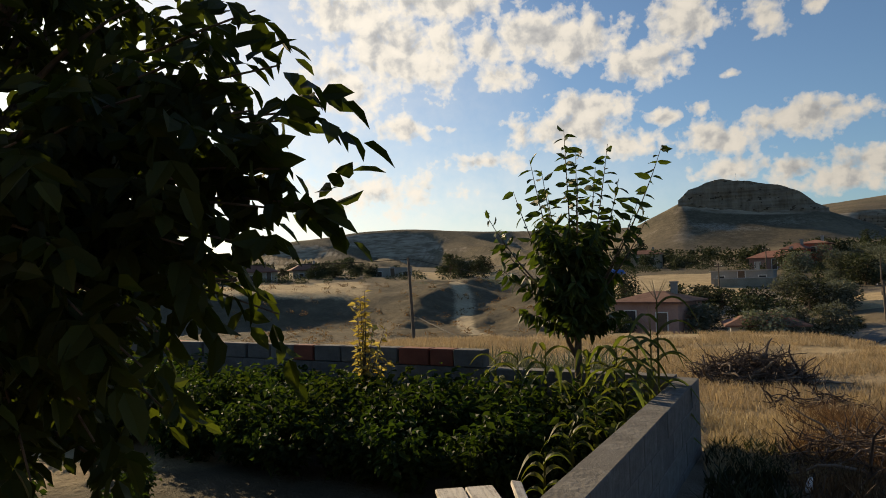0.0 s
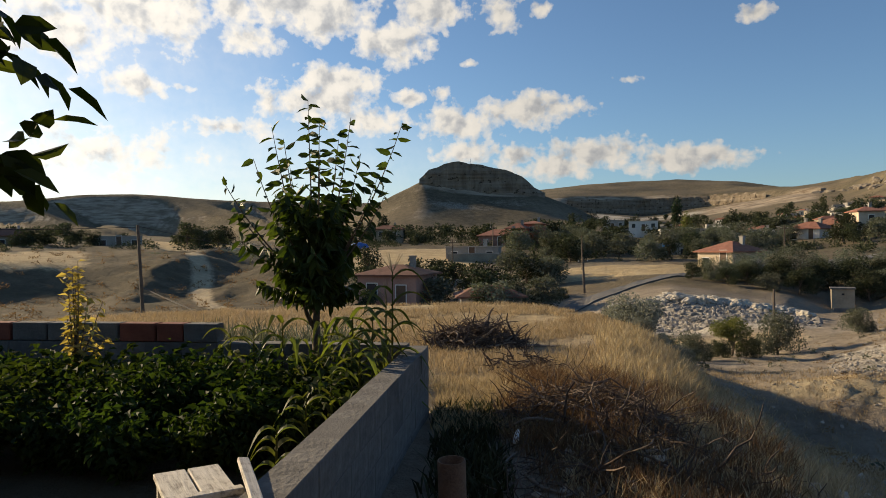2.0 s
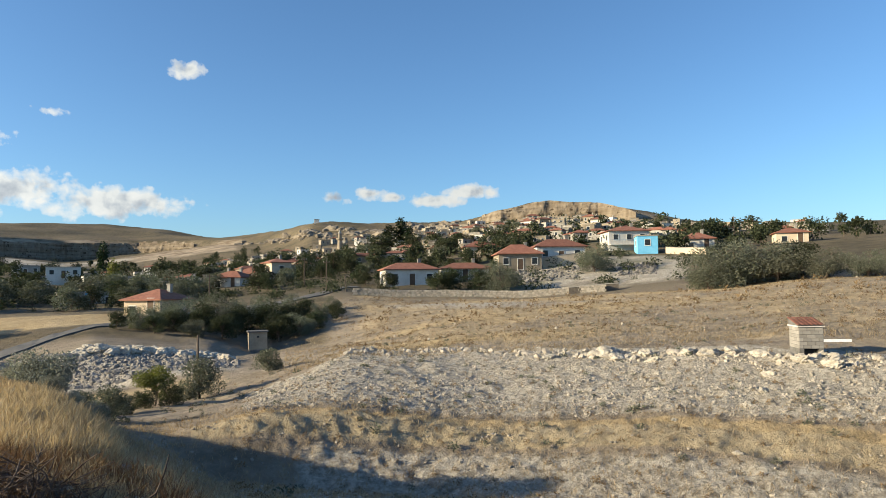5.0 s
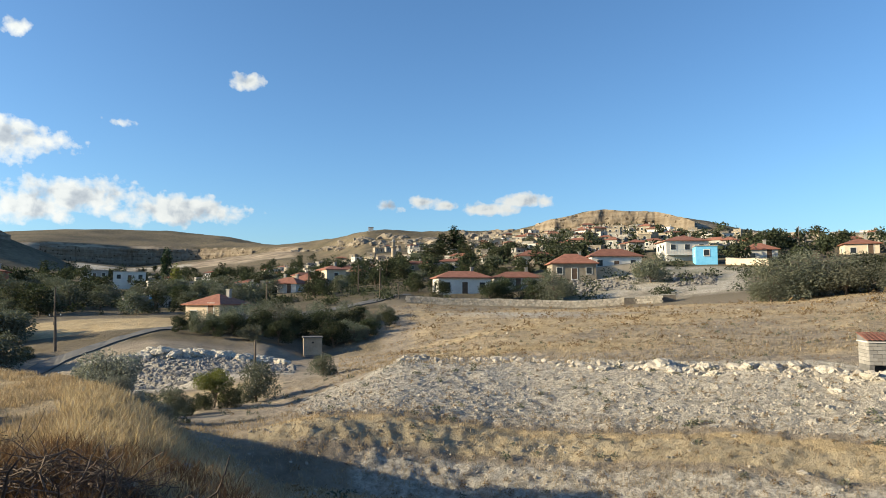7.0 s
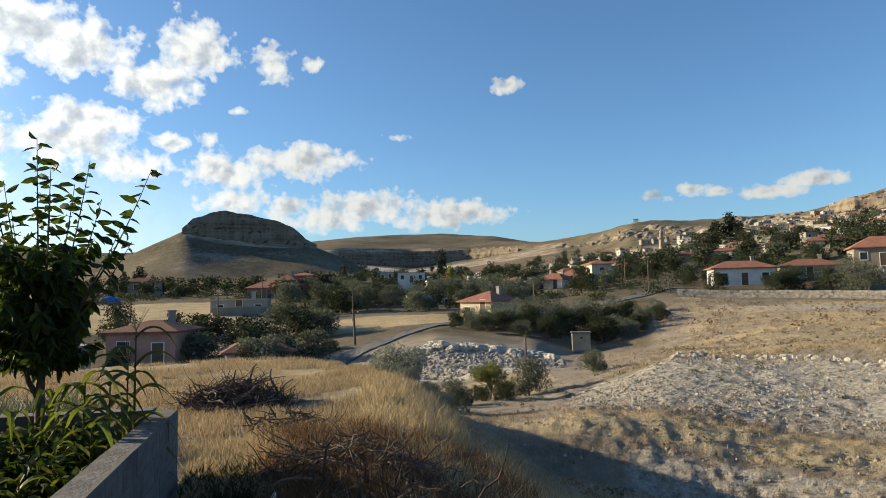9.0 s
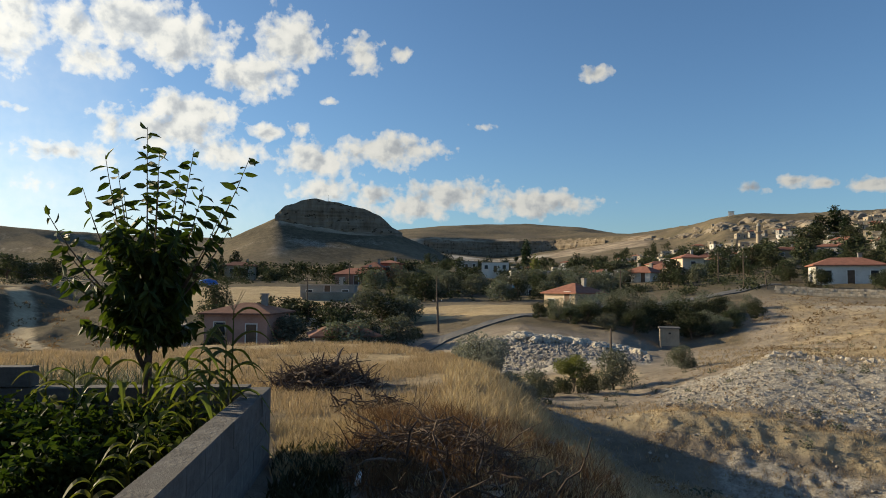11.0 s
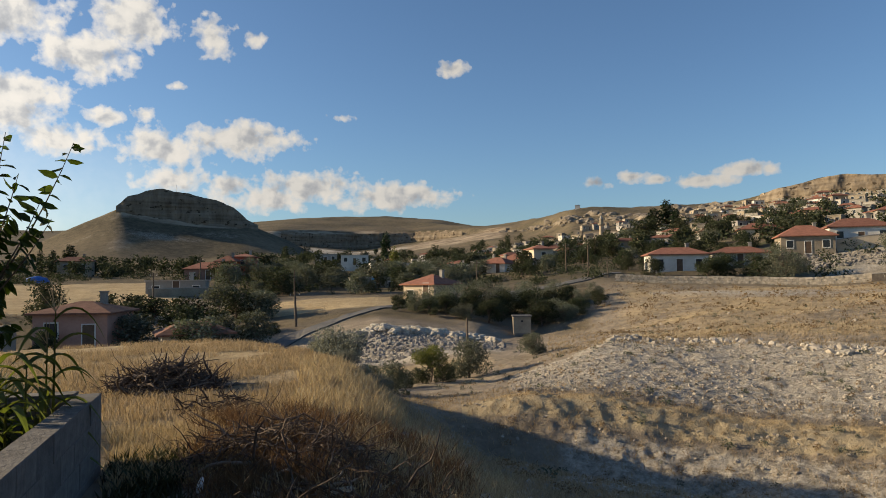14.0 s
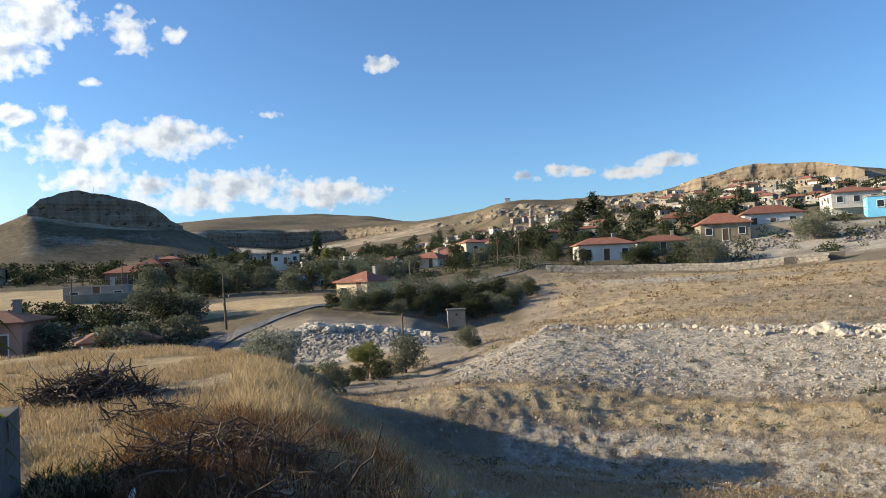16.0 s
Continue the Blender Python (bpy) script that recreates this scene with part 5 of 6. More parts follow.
def block_coop():
    """The small block-built coop with a red tile roof on the stony slope."""
    x, y, z = polar(71.0, 28.4)
    ob = thing("block_coop", pose(x, y, z - 0.05, 0, 0, -52), "small pale block-built coop with red roof tiles", "coop")
    ob.scale = (0.84, 0.84, 0.84)
    part("mortar_core", box_bm(-0.48, 0.48, -0.43, 0.73, 0.33, 1.24), MORTAR, ob)
    low = box_bm(-0.49, -0.3, -0.44, 0.74, 0, 0.33)
    box(low, 0.3, 0.49, -0.44, 0.74, 0, 0.33)
    part("footing", low, CONCRETE, ob)
    # near-black block stands in for the shade inside the low gap
    part("opening", box_bm(-0.3, 0.3, -0.2, 0.7, 0.02, 0.31), WINDOW_DARK, ob)
    shapes = {}
    for side, length, n in (("front", 0.98, 3), ("flank", 1.18, 3)):
        for c in range(6):
            z0 = 0.34 + c * 0.152
            cuts = [0, 0.33, 0.66, 1] if c % 2 else [0, 0.17, 0.5, 0.83, 1]
            for u, v in zip(cuts[:-1], cuts[1:]):
                key = (side, round(v - u, 2))
                if key not in shapes:
                    L = (v - u) * length
                    b = part("block", box_bm(-L / 2 + 0.006, L / 2 - 0.006, -0.02, 0.02, 0, 0.14, 0.006), PLASTERS[3], ob)
                    shapes[key] = b.data
                    bpy.data.objects.remove(b)
                mid = (u + v) / 2 * length
                for sign in ((1,) if side == "front" else (-1, 1)):
                    b = new("block", shapes[key])
                    b.parent = ob
                    b.matrix_basis = pose(mid - 0.49, -0.43, z0) if side == "front" else pose(sign * 0.48, mid - 0.44, z0, 0, 0, 90)
    part("ledge", box_bm(-0.55, 0.55, -0.5, 0.8, 1.255, 1.31), PLASTERS[0], ob)
    part("lintel_bar", box_bm(0.5, 1.6, -0.45, -0.38, 0.62, 0.74), WHITE_PLASTIC, ob, "white timber rail")
    tile = None
    for i in range(6):
        for j in range(5):
            if tile is None:
                v, f = [], []
                for k in range(5):
                    q = math.pi * k / 4
                    for yy in (0, 0.29):
                        v.append((-0.095 * math.cos(q), yy, 0.035 * math.sin(q) + (0.012 if yy == 0 else 0)))
                for k in range(4):
                    f.append((2 * k, 2 * k + 2, 2 * k + 3, 2 * k + 1))
                t = mesh_part("roof_tile", v, f, ROOF_TILE, ob)
                tile = t.data
                bpy.data.objects.remove(t)
            t = new("roof_tile", tile)
            t.parent, t.matrix_basis = ob, pose(-0.46 + i * 0.184, -0.54 + j * 0.27, 1.33 + j * 0.055, 11.5)
    wedge = bmesh.new()
    v = [wedge.verts.new(p) for p in ((-0.52, -0.46, 1.31), (0.52, -0.46, 1.31), (0.52, 0.78, 1.31), (-0.52, 0.78, 1.31), (-0.52, -0.46, 1.32), (0.52, -0.46, 1.32), (0.52, 0.78, 1.565), (-0.52, 0.78, 1.565))]
    for q in ((3, 2, 1, 0), (4, 5, 6, 7), (0, 1, 5, 4), (1, 2, 6, 5), (2, 3, 7, 6), (3, 0, 4, 7)):
        wedge.faces.new([v[i] for i in q])
    part("gable", wedge, CONCRETE, ob)


block_coop()


def tarp():
    x, y, z = polar(-9.4, 150)
    r = np.random.RandomState(5)
    bm = bmesh.new()
    bmesh.ops.create_icosphere(bm, subdivisions=3, radius=1)
    for v in bm.verts:
        v.co = Vector((v.co.x * 2.0, v.co.y * 1.5, max(v.co.z, -0.15) * 1.3)) * (1 + 0.08 * r.normal())
    o = part("tarpaulin_heap", bm, BLUE_TARP, None, "bright blue tarpaulin over a heap at the field's edge", True)
    o["category"], o.location = "tarpaulin", (x, y, z + 0.1)


tarp()


def skylight_blocker():
    """Plain unseen house added behind the viewer to block skylight; closes the yard."""
    ob = thing("house", pose(0.5, -2.2, 0), "plain brown stone house added unseen behind the viewer to block skylight", "house")
    part("wall", box_bm(-7, 4, -7, 0, -0.4, 5.2), DARK_STONE, ob)
    r = part("roof", slope_roof(11, 7, 1.8, 0.4, 5), SHADED_TILE, ob)
    r.location = (-1.5, -3.5, 5.2)


skylight_blocker()

# ---- stones ----
def rock_mesh(seed, sub=1, flat=0.65):
    r = np.random.RandomState(seed)
    bm = bmesh.new()
    bmesh.ops.create_icosphere(bm, subdivisions=sub, radius=1)
    off = Vector(r.uniform(-50, 50, 3))
    for v in bm.verts:
        d = 0.5 * noise.noise(v.co * 1.1 + off) + 0.28 * noise.noise(v.co * 2.6 + off) + 0.14 * noise.noise(v.co * 6 + off) if sub > 1 else 0.22 * r.uniform(-1, 1)
        v.co = Vector((v.co.x * 1.15, v.co.y * 0.9, v.co.z * flat)) * (1 + d)
    return bm


def rock_arrays(seed):
    bm = rock_mesh(seed)
    v, f = np.array([q.co[:] for q in bm.verts]), np.array([[w.index for w in q.verts] for q in bm.faces])
    bm.free()
    return v, f


def gravel(name, count, pick, lo, hi, label, seed, mat):
    r = np.random.RandomState(seed)
    shapes = [rock_arrays(s) for s in range(6)]
    verts, faces, n = [], [], 0
    for i in range(count):
        a, d = pick(r)
        x, y, z = polar(a, d)
        v, f = shapes[i % 6]
        s = lo + (hi - lo) * r.rand() ** 5
        t = np.array(Euler((r.rand() * 0.8, r.rand() * 0.8, r.rand() * 6.3)).to_matrix())
        verts.append((v * s) @ t.T + [x, y, z + s * 0.1])
        faces.append(f + n)
        n += len(v)
    ob = mesh_part(name, np.concatenate(verts), np.concatenate(faces), mat)
    tagged(ob, label, "stones", kind="stuff")


def slope_pick(r):
    a = 27 + 60 * r.rand()
    c = float(table(RINGS[4], a, 1))
    return a, 21.5 + (c + 1.5 - 21.5) * r.rand()


gravel("loose_stones", 15000, slope_pick, 0.012, 0.08, "pale loose stones strewn over the slope", 51, STONE)
gravel("bank_rubble", 3200, lambda r: (11.5 + 15 * r.rand(), 46 + 10 * r.rand()), 0.04, 0.26, "grey rubble below the road bank", 52, RUBBLE)
gravel("gully_stones", 3600, lambda r: (20 + 68 * r.rand(), 9 + 11 * r.rand()), 0.01, 0.07, "small pale stones in the gully", 53, STONE)
gravel("crest_stones", 900, lambda r: (lambda a: (a, float(table(RINGS[4], a, 1)) + r.normal() * 0.5))(35 + 50 * r.rand()), 0.03, 0.24, "white stones along the slope's crest", 54, STONE)
gravel("knoll_rubble", 1500, lambda r: (48.5 + 5.5 * r.rand() ** 1.5 if r.rand() < 0.5 else 57.5 + 3 * r.rand(), 112 + 14 * r.rand()), 0.08, 0.5, "heaped grey rubble on the knoll below the houses", 57, RUBBLE)
gravel("upper_stones", 700, lambda r: (36 + 50 * r.rand(), 40 + 55 * r.rand()), 0.03, 0.16, "scattered stones in the dry upper field", 56, STONE)
gravel("near_stones", 500, lambda r: (4 + 40 * r.rand(), 4.0 + 5 * r.rand()), 0.015, 0.09, "small stones on the near bank", 55, STONE)

boulder_shapes = []
for s in range(5):
    b = part("boulder", rock_mesh(70 + s, 4, 0.55), BOULDER)
    boulder_shapes.append(b.data)
    bpy.data.objects.remove(b)
boulder_rng = np.random.RandomState(61)
SPOTS = ((51.9, 31.6, 0.45), (56.2, 30.4, 0.8), (57.3, 30.2, 0.5), (59.4, 29.9, 0.55), (60.0, 30.3, 0.45), (62.6, 29.3, 0.5), (64.2, 29.2, 0.6), (65.8, 29, 0.4), (67.8, 27.6, 0.5), (69.0, 26.9, 0.3), (67.9, 23.6, 0.24), (66.8, 23.1, 0.22), (68.4, 26.0, 0.3),
         (60.4, 25.5, 0.2), (41.0, 14.6, 0.13), (36.8, 35.8, 0.4), (35.2, 35.5, 0.35), (43, 36.4, 0.35), (47, 35, 0.3), (70.6, 26.4, 0.4), (72.5, 26.2, 0.5), (61.5, 20.9, 0.14), (66.0, 19.0, 0.16))
for i, (a, r, s) in enumerate(SPOTS):
    s *= 0.68
    x, y, z = polar(a, r + 0.5 * boulder_rng.normal())
    b = new("boulder", boulder_shapes[i % 5])
    b.matrix_world = pose(x, y, z + s * 0.05, 8 * boulder_rng.normal(), 8 * boulder_rng.normal(), 360 * boulder_rng.rand()) @ Matrix.Diagonal((s, s, s, 1))
    tagged(b, "pale tan boulder on the crest of the stony slope" if s > 0.25 else "small pale block of stone on the slope", "boulder", "boulders")
crag_shapes = []
for s in range(5):
    bm = rock_mesh(90 + s, 3, 0.9)
    for f in list(bm.faces)[s::23]:
        if f.normal.y < -0.25 and abs(f.normal.z) < 0.6:
            out = bmesh.ops.inset_individual(bm, faces=[f], thickness=0.03, depth=-0.25)
    b = part("crag", bm, TUFF_ROCK)
    crag_shapes.append(b.data)
    bpy.data.objects.remove(b)
crag_rng = np.random.RandomState(63)


def crag(a, r, s, tall, label):
    x, y, z = polar(a, r)
    b = new("rock_crag", crag_shapes[crag_rng.randint(5)])
    b.matrix_world = pose(x, y, z - s * 0.2, 0, 0, -a + crag_rng.normal() * 30) @ Matrix.Diagonal((s * 1.2, s, s * tall, 1))
    tagged(b, label, "rock", "hillside crags")


for i in range(70):
    a = 25.5 + 19 * crag_rng.rand()
    top = float(table(RINGS[8], a, 1))
    crag(a, top - 55 * crag_rng.rand() ** 1.5 + 8, 1.6 + 2.4 * crag_rng.rand(), 0.7 + 0.4 * crag_rng.rand(), "eroded tan rock crag with hollow caves")


def cliff_band(a0, a1, step, radius, foot, top, label, seed, flute=2.2):
    """A weathered cliff along the hill: fluted face with ledges, and a cap that runs back into the ground."""
    az = np.arange(a0, a1 + step / 2, step)
    rad, z0, z1 = radius(az), foot(az) - 1.5, np.maximum(top(az), foot(az) - 1.0)
    rows = 22
    along = np.radians(az) * rad.mean()
    grid = []
    for k in range(rows + 2):
        v = min(k / rows, 1.0)
        z = z0 + (z1 - z0) * v
        cut = flute * (0.6 * wave(along * 0.045, z * 0.05, seed, 4, True) + 0.5 * wave(along * 0.16, z * 0.12, seed + 1, 4) + 0.35 * wave(along * 0.02, z * 0.35, seed + 2, 3))
        back = v**1.5 * 3.0 - cut if k <= rows else 22.0 + 0 * cut
        a = np.radians(az)
        grid.append(np.stack([np.sin(a) * (rad + back), np.cos(a) * (rad + back), z + (0.9 * wave(along * 0.12, 0 * z, seed + 3, 3) if k == rows else (-1.0 if k > rows else 0))], 1))
    n = len(az)
    idx = np.arange((rows + 2) * n).reshape(rows + 2, n)
    faces = np.stack([idx[:-1, :-1], idx[:-1, 1:], idx[1:, 1:], idx[1:, :-1]], -1).reshape(-1, 4)
    tagged(mesh_part("cliff", np.concatenate(grid), faces, TUFF_CLIFF), label, "cliff", kind="structure")


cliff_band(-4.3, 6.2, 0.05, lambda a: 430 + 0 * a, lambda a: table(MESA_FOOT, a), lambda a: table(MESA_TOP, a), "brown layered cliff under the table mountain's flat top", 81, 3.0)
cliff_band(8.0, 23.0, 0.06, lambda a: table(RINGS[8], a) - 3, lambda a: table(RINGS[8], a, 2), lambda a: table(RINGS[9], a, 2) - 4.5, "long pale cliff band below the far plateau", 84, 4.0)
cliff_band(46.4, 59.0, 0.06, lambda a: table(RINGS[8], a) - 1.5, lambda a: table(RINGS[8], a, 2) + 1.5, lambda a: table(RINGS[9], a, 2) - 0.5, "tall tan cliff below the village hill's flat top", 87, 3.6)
ledge_rng = np.random.RandomState(62)
for i in range(48):
    a = 11.8 + i * 0.29
    x, y, z = polar(a, 56.2 + 0.5 * ledge_rng.normal())
    b = new("ledge_rock", boulder_shapes[i % 5])
    s = 0.42 + 0.2 * ledge_rng.rand()
    b.matrix_world = pose(x, y, z + 0.1, 0, 0, 360 * ledge_rng.rand()) @ Matrix.Diagonal((s, s, s * 1.1, 1))
    tagged(b, "weathered pale rock of the road bank's ledge", "rock", "ledge rocks")

# ---- the walled garden ----
def block_wall(name, p, q, thick, z0, top, label, length=0.4, course=0.2, mat=None, seed=0):
    """A wall of concrete blocks, each with its own edges, round a recessed mortar core; p to q is its outer face."""
    p, q = Vector((*p, 0)), Vector((*q, 0))
    run = (q - p).length
    turn = math.degrees(math.atan2(q.y - p.y, q.x - p.x))
    ob = tagged(thing(name, pose(p.x, p.y, 0, 0, 0, turn), label, "wall"), kind="structure")
    part("mortar_core", box_bm(0, run, min(0.003, thick + 0.003), max(-0.003, thick - 0.003), z0, top - 0.003), MORTAR, ob)
    r = np.random.RandomState(seed)
    shapes = {}
    rows = int(round((top - z0) / course))
    for c in range(rows):
        x = -0.2 if c % 2 else 0.0
        while x < run - 0.02:
            a, b = max(x, 0), min(x + length, run)
            x += length
            key = round(b - a, 2)
            if key not in shapes:
                bm = box_bm(0.003, b - a - 0.003, 0, thick, 0.003, course - 0.003, 0.005)
                o = part("block", bm, mat or CONCRETE, ob)
                shapes[key] = o.data
                bpy.data.objects.remove(o)
            o = new("block", shapes[key])
            o.parent = ob
            o.matrix_basis = pose(a, 0.002 * r.normal(), z0 + c * course, 0.2 * r.normal(), 0, 0.15 * r.normal())
    return ob


side_wall = block_wall("wall_east", (-0.93, 1.5), (-0.535, 6.76), 0.19, -0.35, 0.65, "grey concrete block wall beside the vegetable bed", seed=1)
back_wall = block_wall("wall_north", (-0.76, 6.79), (-9.2, 7.62), -0.19, -0.35, 0.65, "low grey concrete block wall behind the vegetable bed", seed=2)
back_turn = math.degrees(math.atan2(0.83, -8.44))


def top_course():
    r = np.random.RandomState(3)
    shapes = {}
    run = [(2.0, 0.36, "b"), (2.38, 0.3, "r"), (2.7, 0.4, "r"), (3.12, 0.4, "b"), (3.54, 0.4, "b"), (3.96, 0.4, "b"), (4.38, 0.3, "r"), (4.7, 0.4, "b"), (5.12, 0.4, "b"), (5.54, 0.4, "b"), (5.96, 0.4, "b"), (6.4, 0.4, "b"), (6.8, 0.3, "r"), (7.2, 0.4, "b"), (7.6, 0.4, "b"), (8.02, 0.4, "b")]
    for s, length, kind in run:
        key = (length, kind)
        if key not in shapes:
            o = part("loose_block", box_bm(0, length, -0.18, 0, 0, 0.19, 0.008), SHADED_BLOCK if kind == "b" else RED_BRICK)
            shapes[key] = o.data
            bpy.data.objects.remove(o)
        o = new("loose_block" if kind == "b" else "red_hollow_brick", shapes[key])
        o.matrix_world = pose(-0.76, 6.79, 0.654, 0, 0, back_turn) @ pose(s, 0.008 * r.normal(), 0, 0, 0, 1.2 * r.normal())
        tagged(o, "grey concrete block laid loose on the back wall" if kind == "b" else "red clay hollow brick laid on the back wall", "block" if kind == "b" else "brick", "loose top course")


top_course()


def strap_leaf(base, turn, length, width, rise, droop):
    """An arched strap leaf: a strip with a folded midrib."""
    verts, faces, n = [], [], 9
    d, s = Vector((math.cos(turn), math.sin(turn), 0)), Vector((-math.sin(turn), math.cos(turn), 0))
    for i in range(n):
        t = i / (n - 1)
        p = Vector(base) + d * length * (t * 0.95) + Vector((0, 0, rise * t - droop * t * t))
        w = width * math.sin(math.pi * min(0.98, 0.22 + 0.78 * t)) * (1 - 0.25 * t)
        verts += [tuple(p + s * w / 2 + Vector((0, 0, w * 0.25))), tuple(p), tuple(p - s * w / 2 + Vector((0, 0, w * 0.25)))]
        if i:
            k = 3 * i
            faces += [(k - 3, k - 2, k + 1, k), (k - 2, k - 1, k + 2, k + 1)]
    return verts, faces


def corn(x, y, height, seed, dry=False):
    r = np.random.RandomState(seed)
    z = ground_z(x, y)
    ob = thing("corn_plant", pose(x, y, z), "%s corn plant with arching leaves by the garden wall" % ("short yellowing" if dry else "tall green"), "corn", "corn row")
    mesh_part("stalk", *tube([(0, 0, -0.1), (0.02, 0.01, height * 0.5), (0.03, 0.0, height)], [0.014, 0.011, 0.005], 6), LEAF_CORN, ob)
    turn = r.rand() * 6.3
    for i in range(11):
        t = 0.12 + 0.82 * i / 10
        turn += math.pi + r.normal() * 0.5
        ln = (0.62 - 0.3 * abs(t - 0.45)) * (0.85 + 0.3 * r.rand()) * min(1.0, height / 1.1)
        mesh_part("leaf", *strap_leaf((0.02, 0, height * t), turn, ln * 0.8, 0.078, ln * (0.75 + 0.3 * r.rand()), ln * (0.95 + 0.5 * r.rand())), LEAF_CORN, ob)
    if height > 1.1:
        tubes = [tube([(0.03, 0, height), (0.03 + 0.07 * r.normal(), 0.07 * r.normal(), height + 0.16 + 0.08 * r.rand())], [0.004, 0.002], 3) for _ in range(6)]
        mesh_part("tassel", *join_tubes(tubes), DRY_GRASS, ob)


for i, (cx, cy, ch) in enumerate(((-0.86, 6.28, 1.42), (-1.0, 5.95, 1.05), (-1.25, 6.3, 0.98), (-1.05, 5.55, 0.85), (-1.5, 6.35, 0.95), (-1.2, 5.15, 0.72), (-1.95, 6.5, 1.0), (-1.3, 4.75, 0.6), (-2.2, 6.4, 0.9), (-2.5, 6.6, 0.82), (-1.38, 4.3, 0.5), (-1.15, 5.8, 1.1), (-0.95, 6.5, 1.15), (-1.7, 6.0, 0.85))):
    corn(cx, cy, ch, 100 + i, ch < 0.9)


def vegetable_models():
    out = []
    for s in range(4):
        r = np.random.RandomState(200 + s)
        ob = thing("pepper_plant", pose(0, 0, -500), "leafy dark green pepper plant in the bed", "vegetable plant", "vegetable rows")
        stems, pos, way = [], [], []
        for i in range(13):
            a = i * 2.4 + r.rand()
            out_r, h = 0.10 + 0.22 * r.rand(), 0.28 + 0.3 * r.rand()
            tip = Vector((math.cos(a) * out_r, math.sin(a) * out_r, h))
            stems.append(tube([(0, 0, -0.05), tip * 0.5 + Vector((0, 0, 0.07)), tip], [0.009, 0.006, 0.003], 4))
            for j in range(52):
                t = 0.3 + 0.75 * r.rand()
                p = tip * t + Vector(r.normal(size=3) * 0.055)
                pos.append(p[:])
                way.append((math.cos(a) * 0.7 + r.normal() * 0.7, math.sin(a) * 0.7 + r.normal() * 0.7, -0.25 + 0.45 * r.normal()))
        n = len(pos)
        ln = 0.055 + 0.045 * r.rand(n)
        mesh_part("stem", *join_tubes(stems), LEAF_VEG, ob)
        mesh_part("foliage", *leaf_arrays(pos, way, r.normal(size=(n, 3)) * 0.6 + [0, 0, 1], ln, ln * 0.62), LEAF_VEG, ob)
        out.append(ob)
    return out


veg = vegetable_models()
veg_rng = np.random.RandomState(8)
for row in range(5):
    y = 4.75 + row * 0.42
    for i in range(22):
        x = -1.42 - i * 0.38 + 0.08 * veg_rng.normal()
        yy = y + 0.08 * veg_rng.normal() - x * 0.06
        s = (0.9 + 0.3 * veg_rng.rand()) * (0.82 if row == 0 else 1.0)
        if yy > 6.62 - (x + 0.76) * 0.098 - 0.2:
            continue
        copy_thing(veg[veg_rng.randint(4)], pose(x, yy, ground_z(x, yy), 0, 0, 360 * veg_rng.rand())).scale = (s, s, s)
for x, y, s in ((-4.3, 3.7, 0.55), (-3.9, 3.2, 0.6), (-3.1, 3.05, 0.5), (-4.7, 3.0, 0.8)):
    copy_thing(veg[0], pose(x, y, ground_z(x, y), 0, 0, 360 * veg_rng.rand())).scale = (s, s, s)
for ob in veg:
    for c in (*ob.children, ob):
        bpy.data.objects.remove(c)


def leafy_shoot(tubes, pos, way, start, end, bow, leaves, r, droop, radius=0.012, from_t=0.25):
    """A bowed shoot with alternating leaves along it."""
    start, end = Vector(start), Vector(end)
    mid = start.lerp(end, 0.5) + Vector(bow)
    pts = [start.lerp(mid, t).lerp(mid.lerp(end, t), t) for t in np.linspace(0, 1, 7)]
    tubes.append(tube(pts, np.linspace(radius, 0.0025, 7), 5))
    for i in range(leaves):
        t = from_t + (1 - from_t) * (i + r.rand()) / leaves
        p = start.lerp(mid, t).lerp(mid.lerp(end, t), t)
        d = (end - start).normalized()
        a = i * 2.4 + r.rand()
        u = d.orthogonal().normalized()
        v = d.cross(u)
        w = (u * math.cos(a) + v * math.sin(a)) * 0.9 + d * 0.4 + Vector((0, 0, -droop)) + Vector(r.normal(size=3) * 0.25)
        pos.append(p[:])
        way.append(w[:])


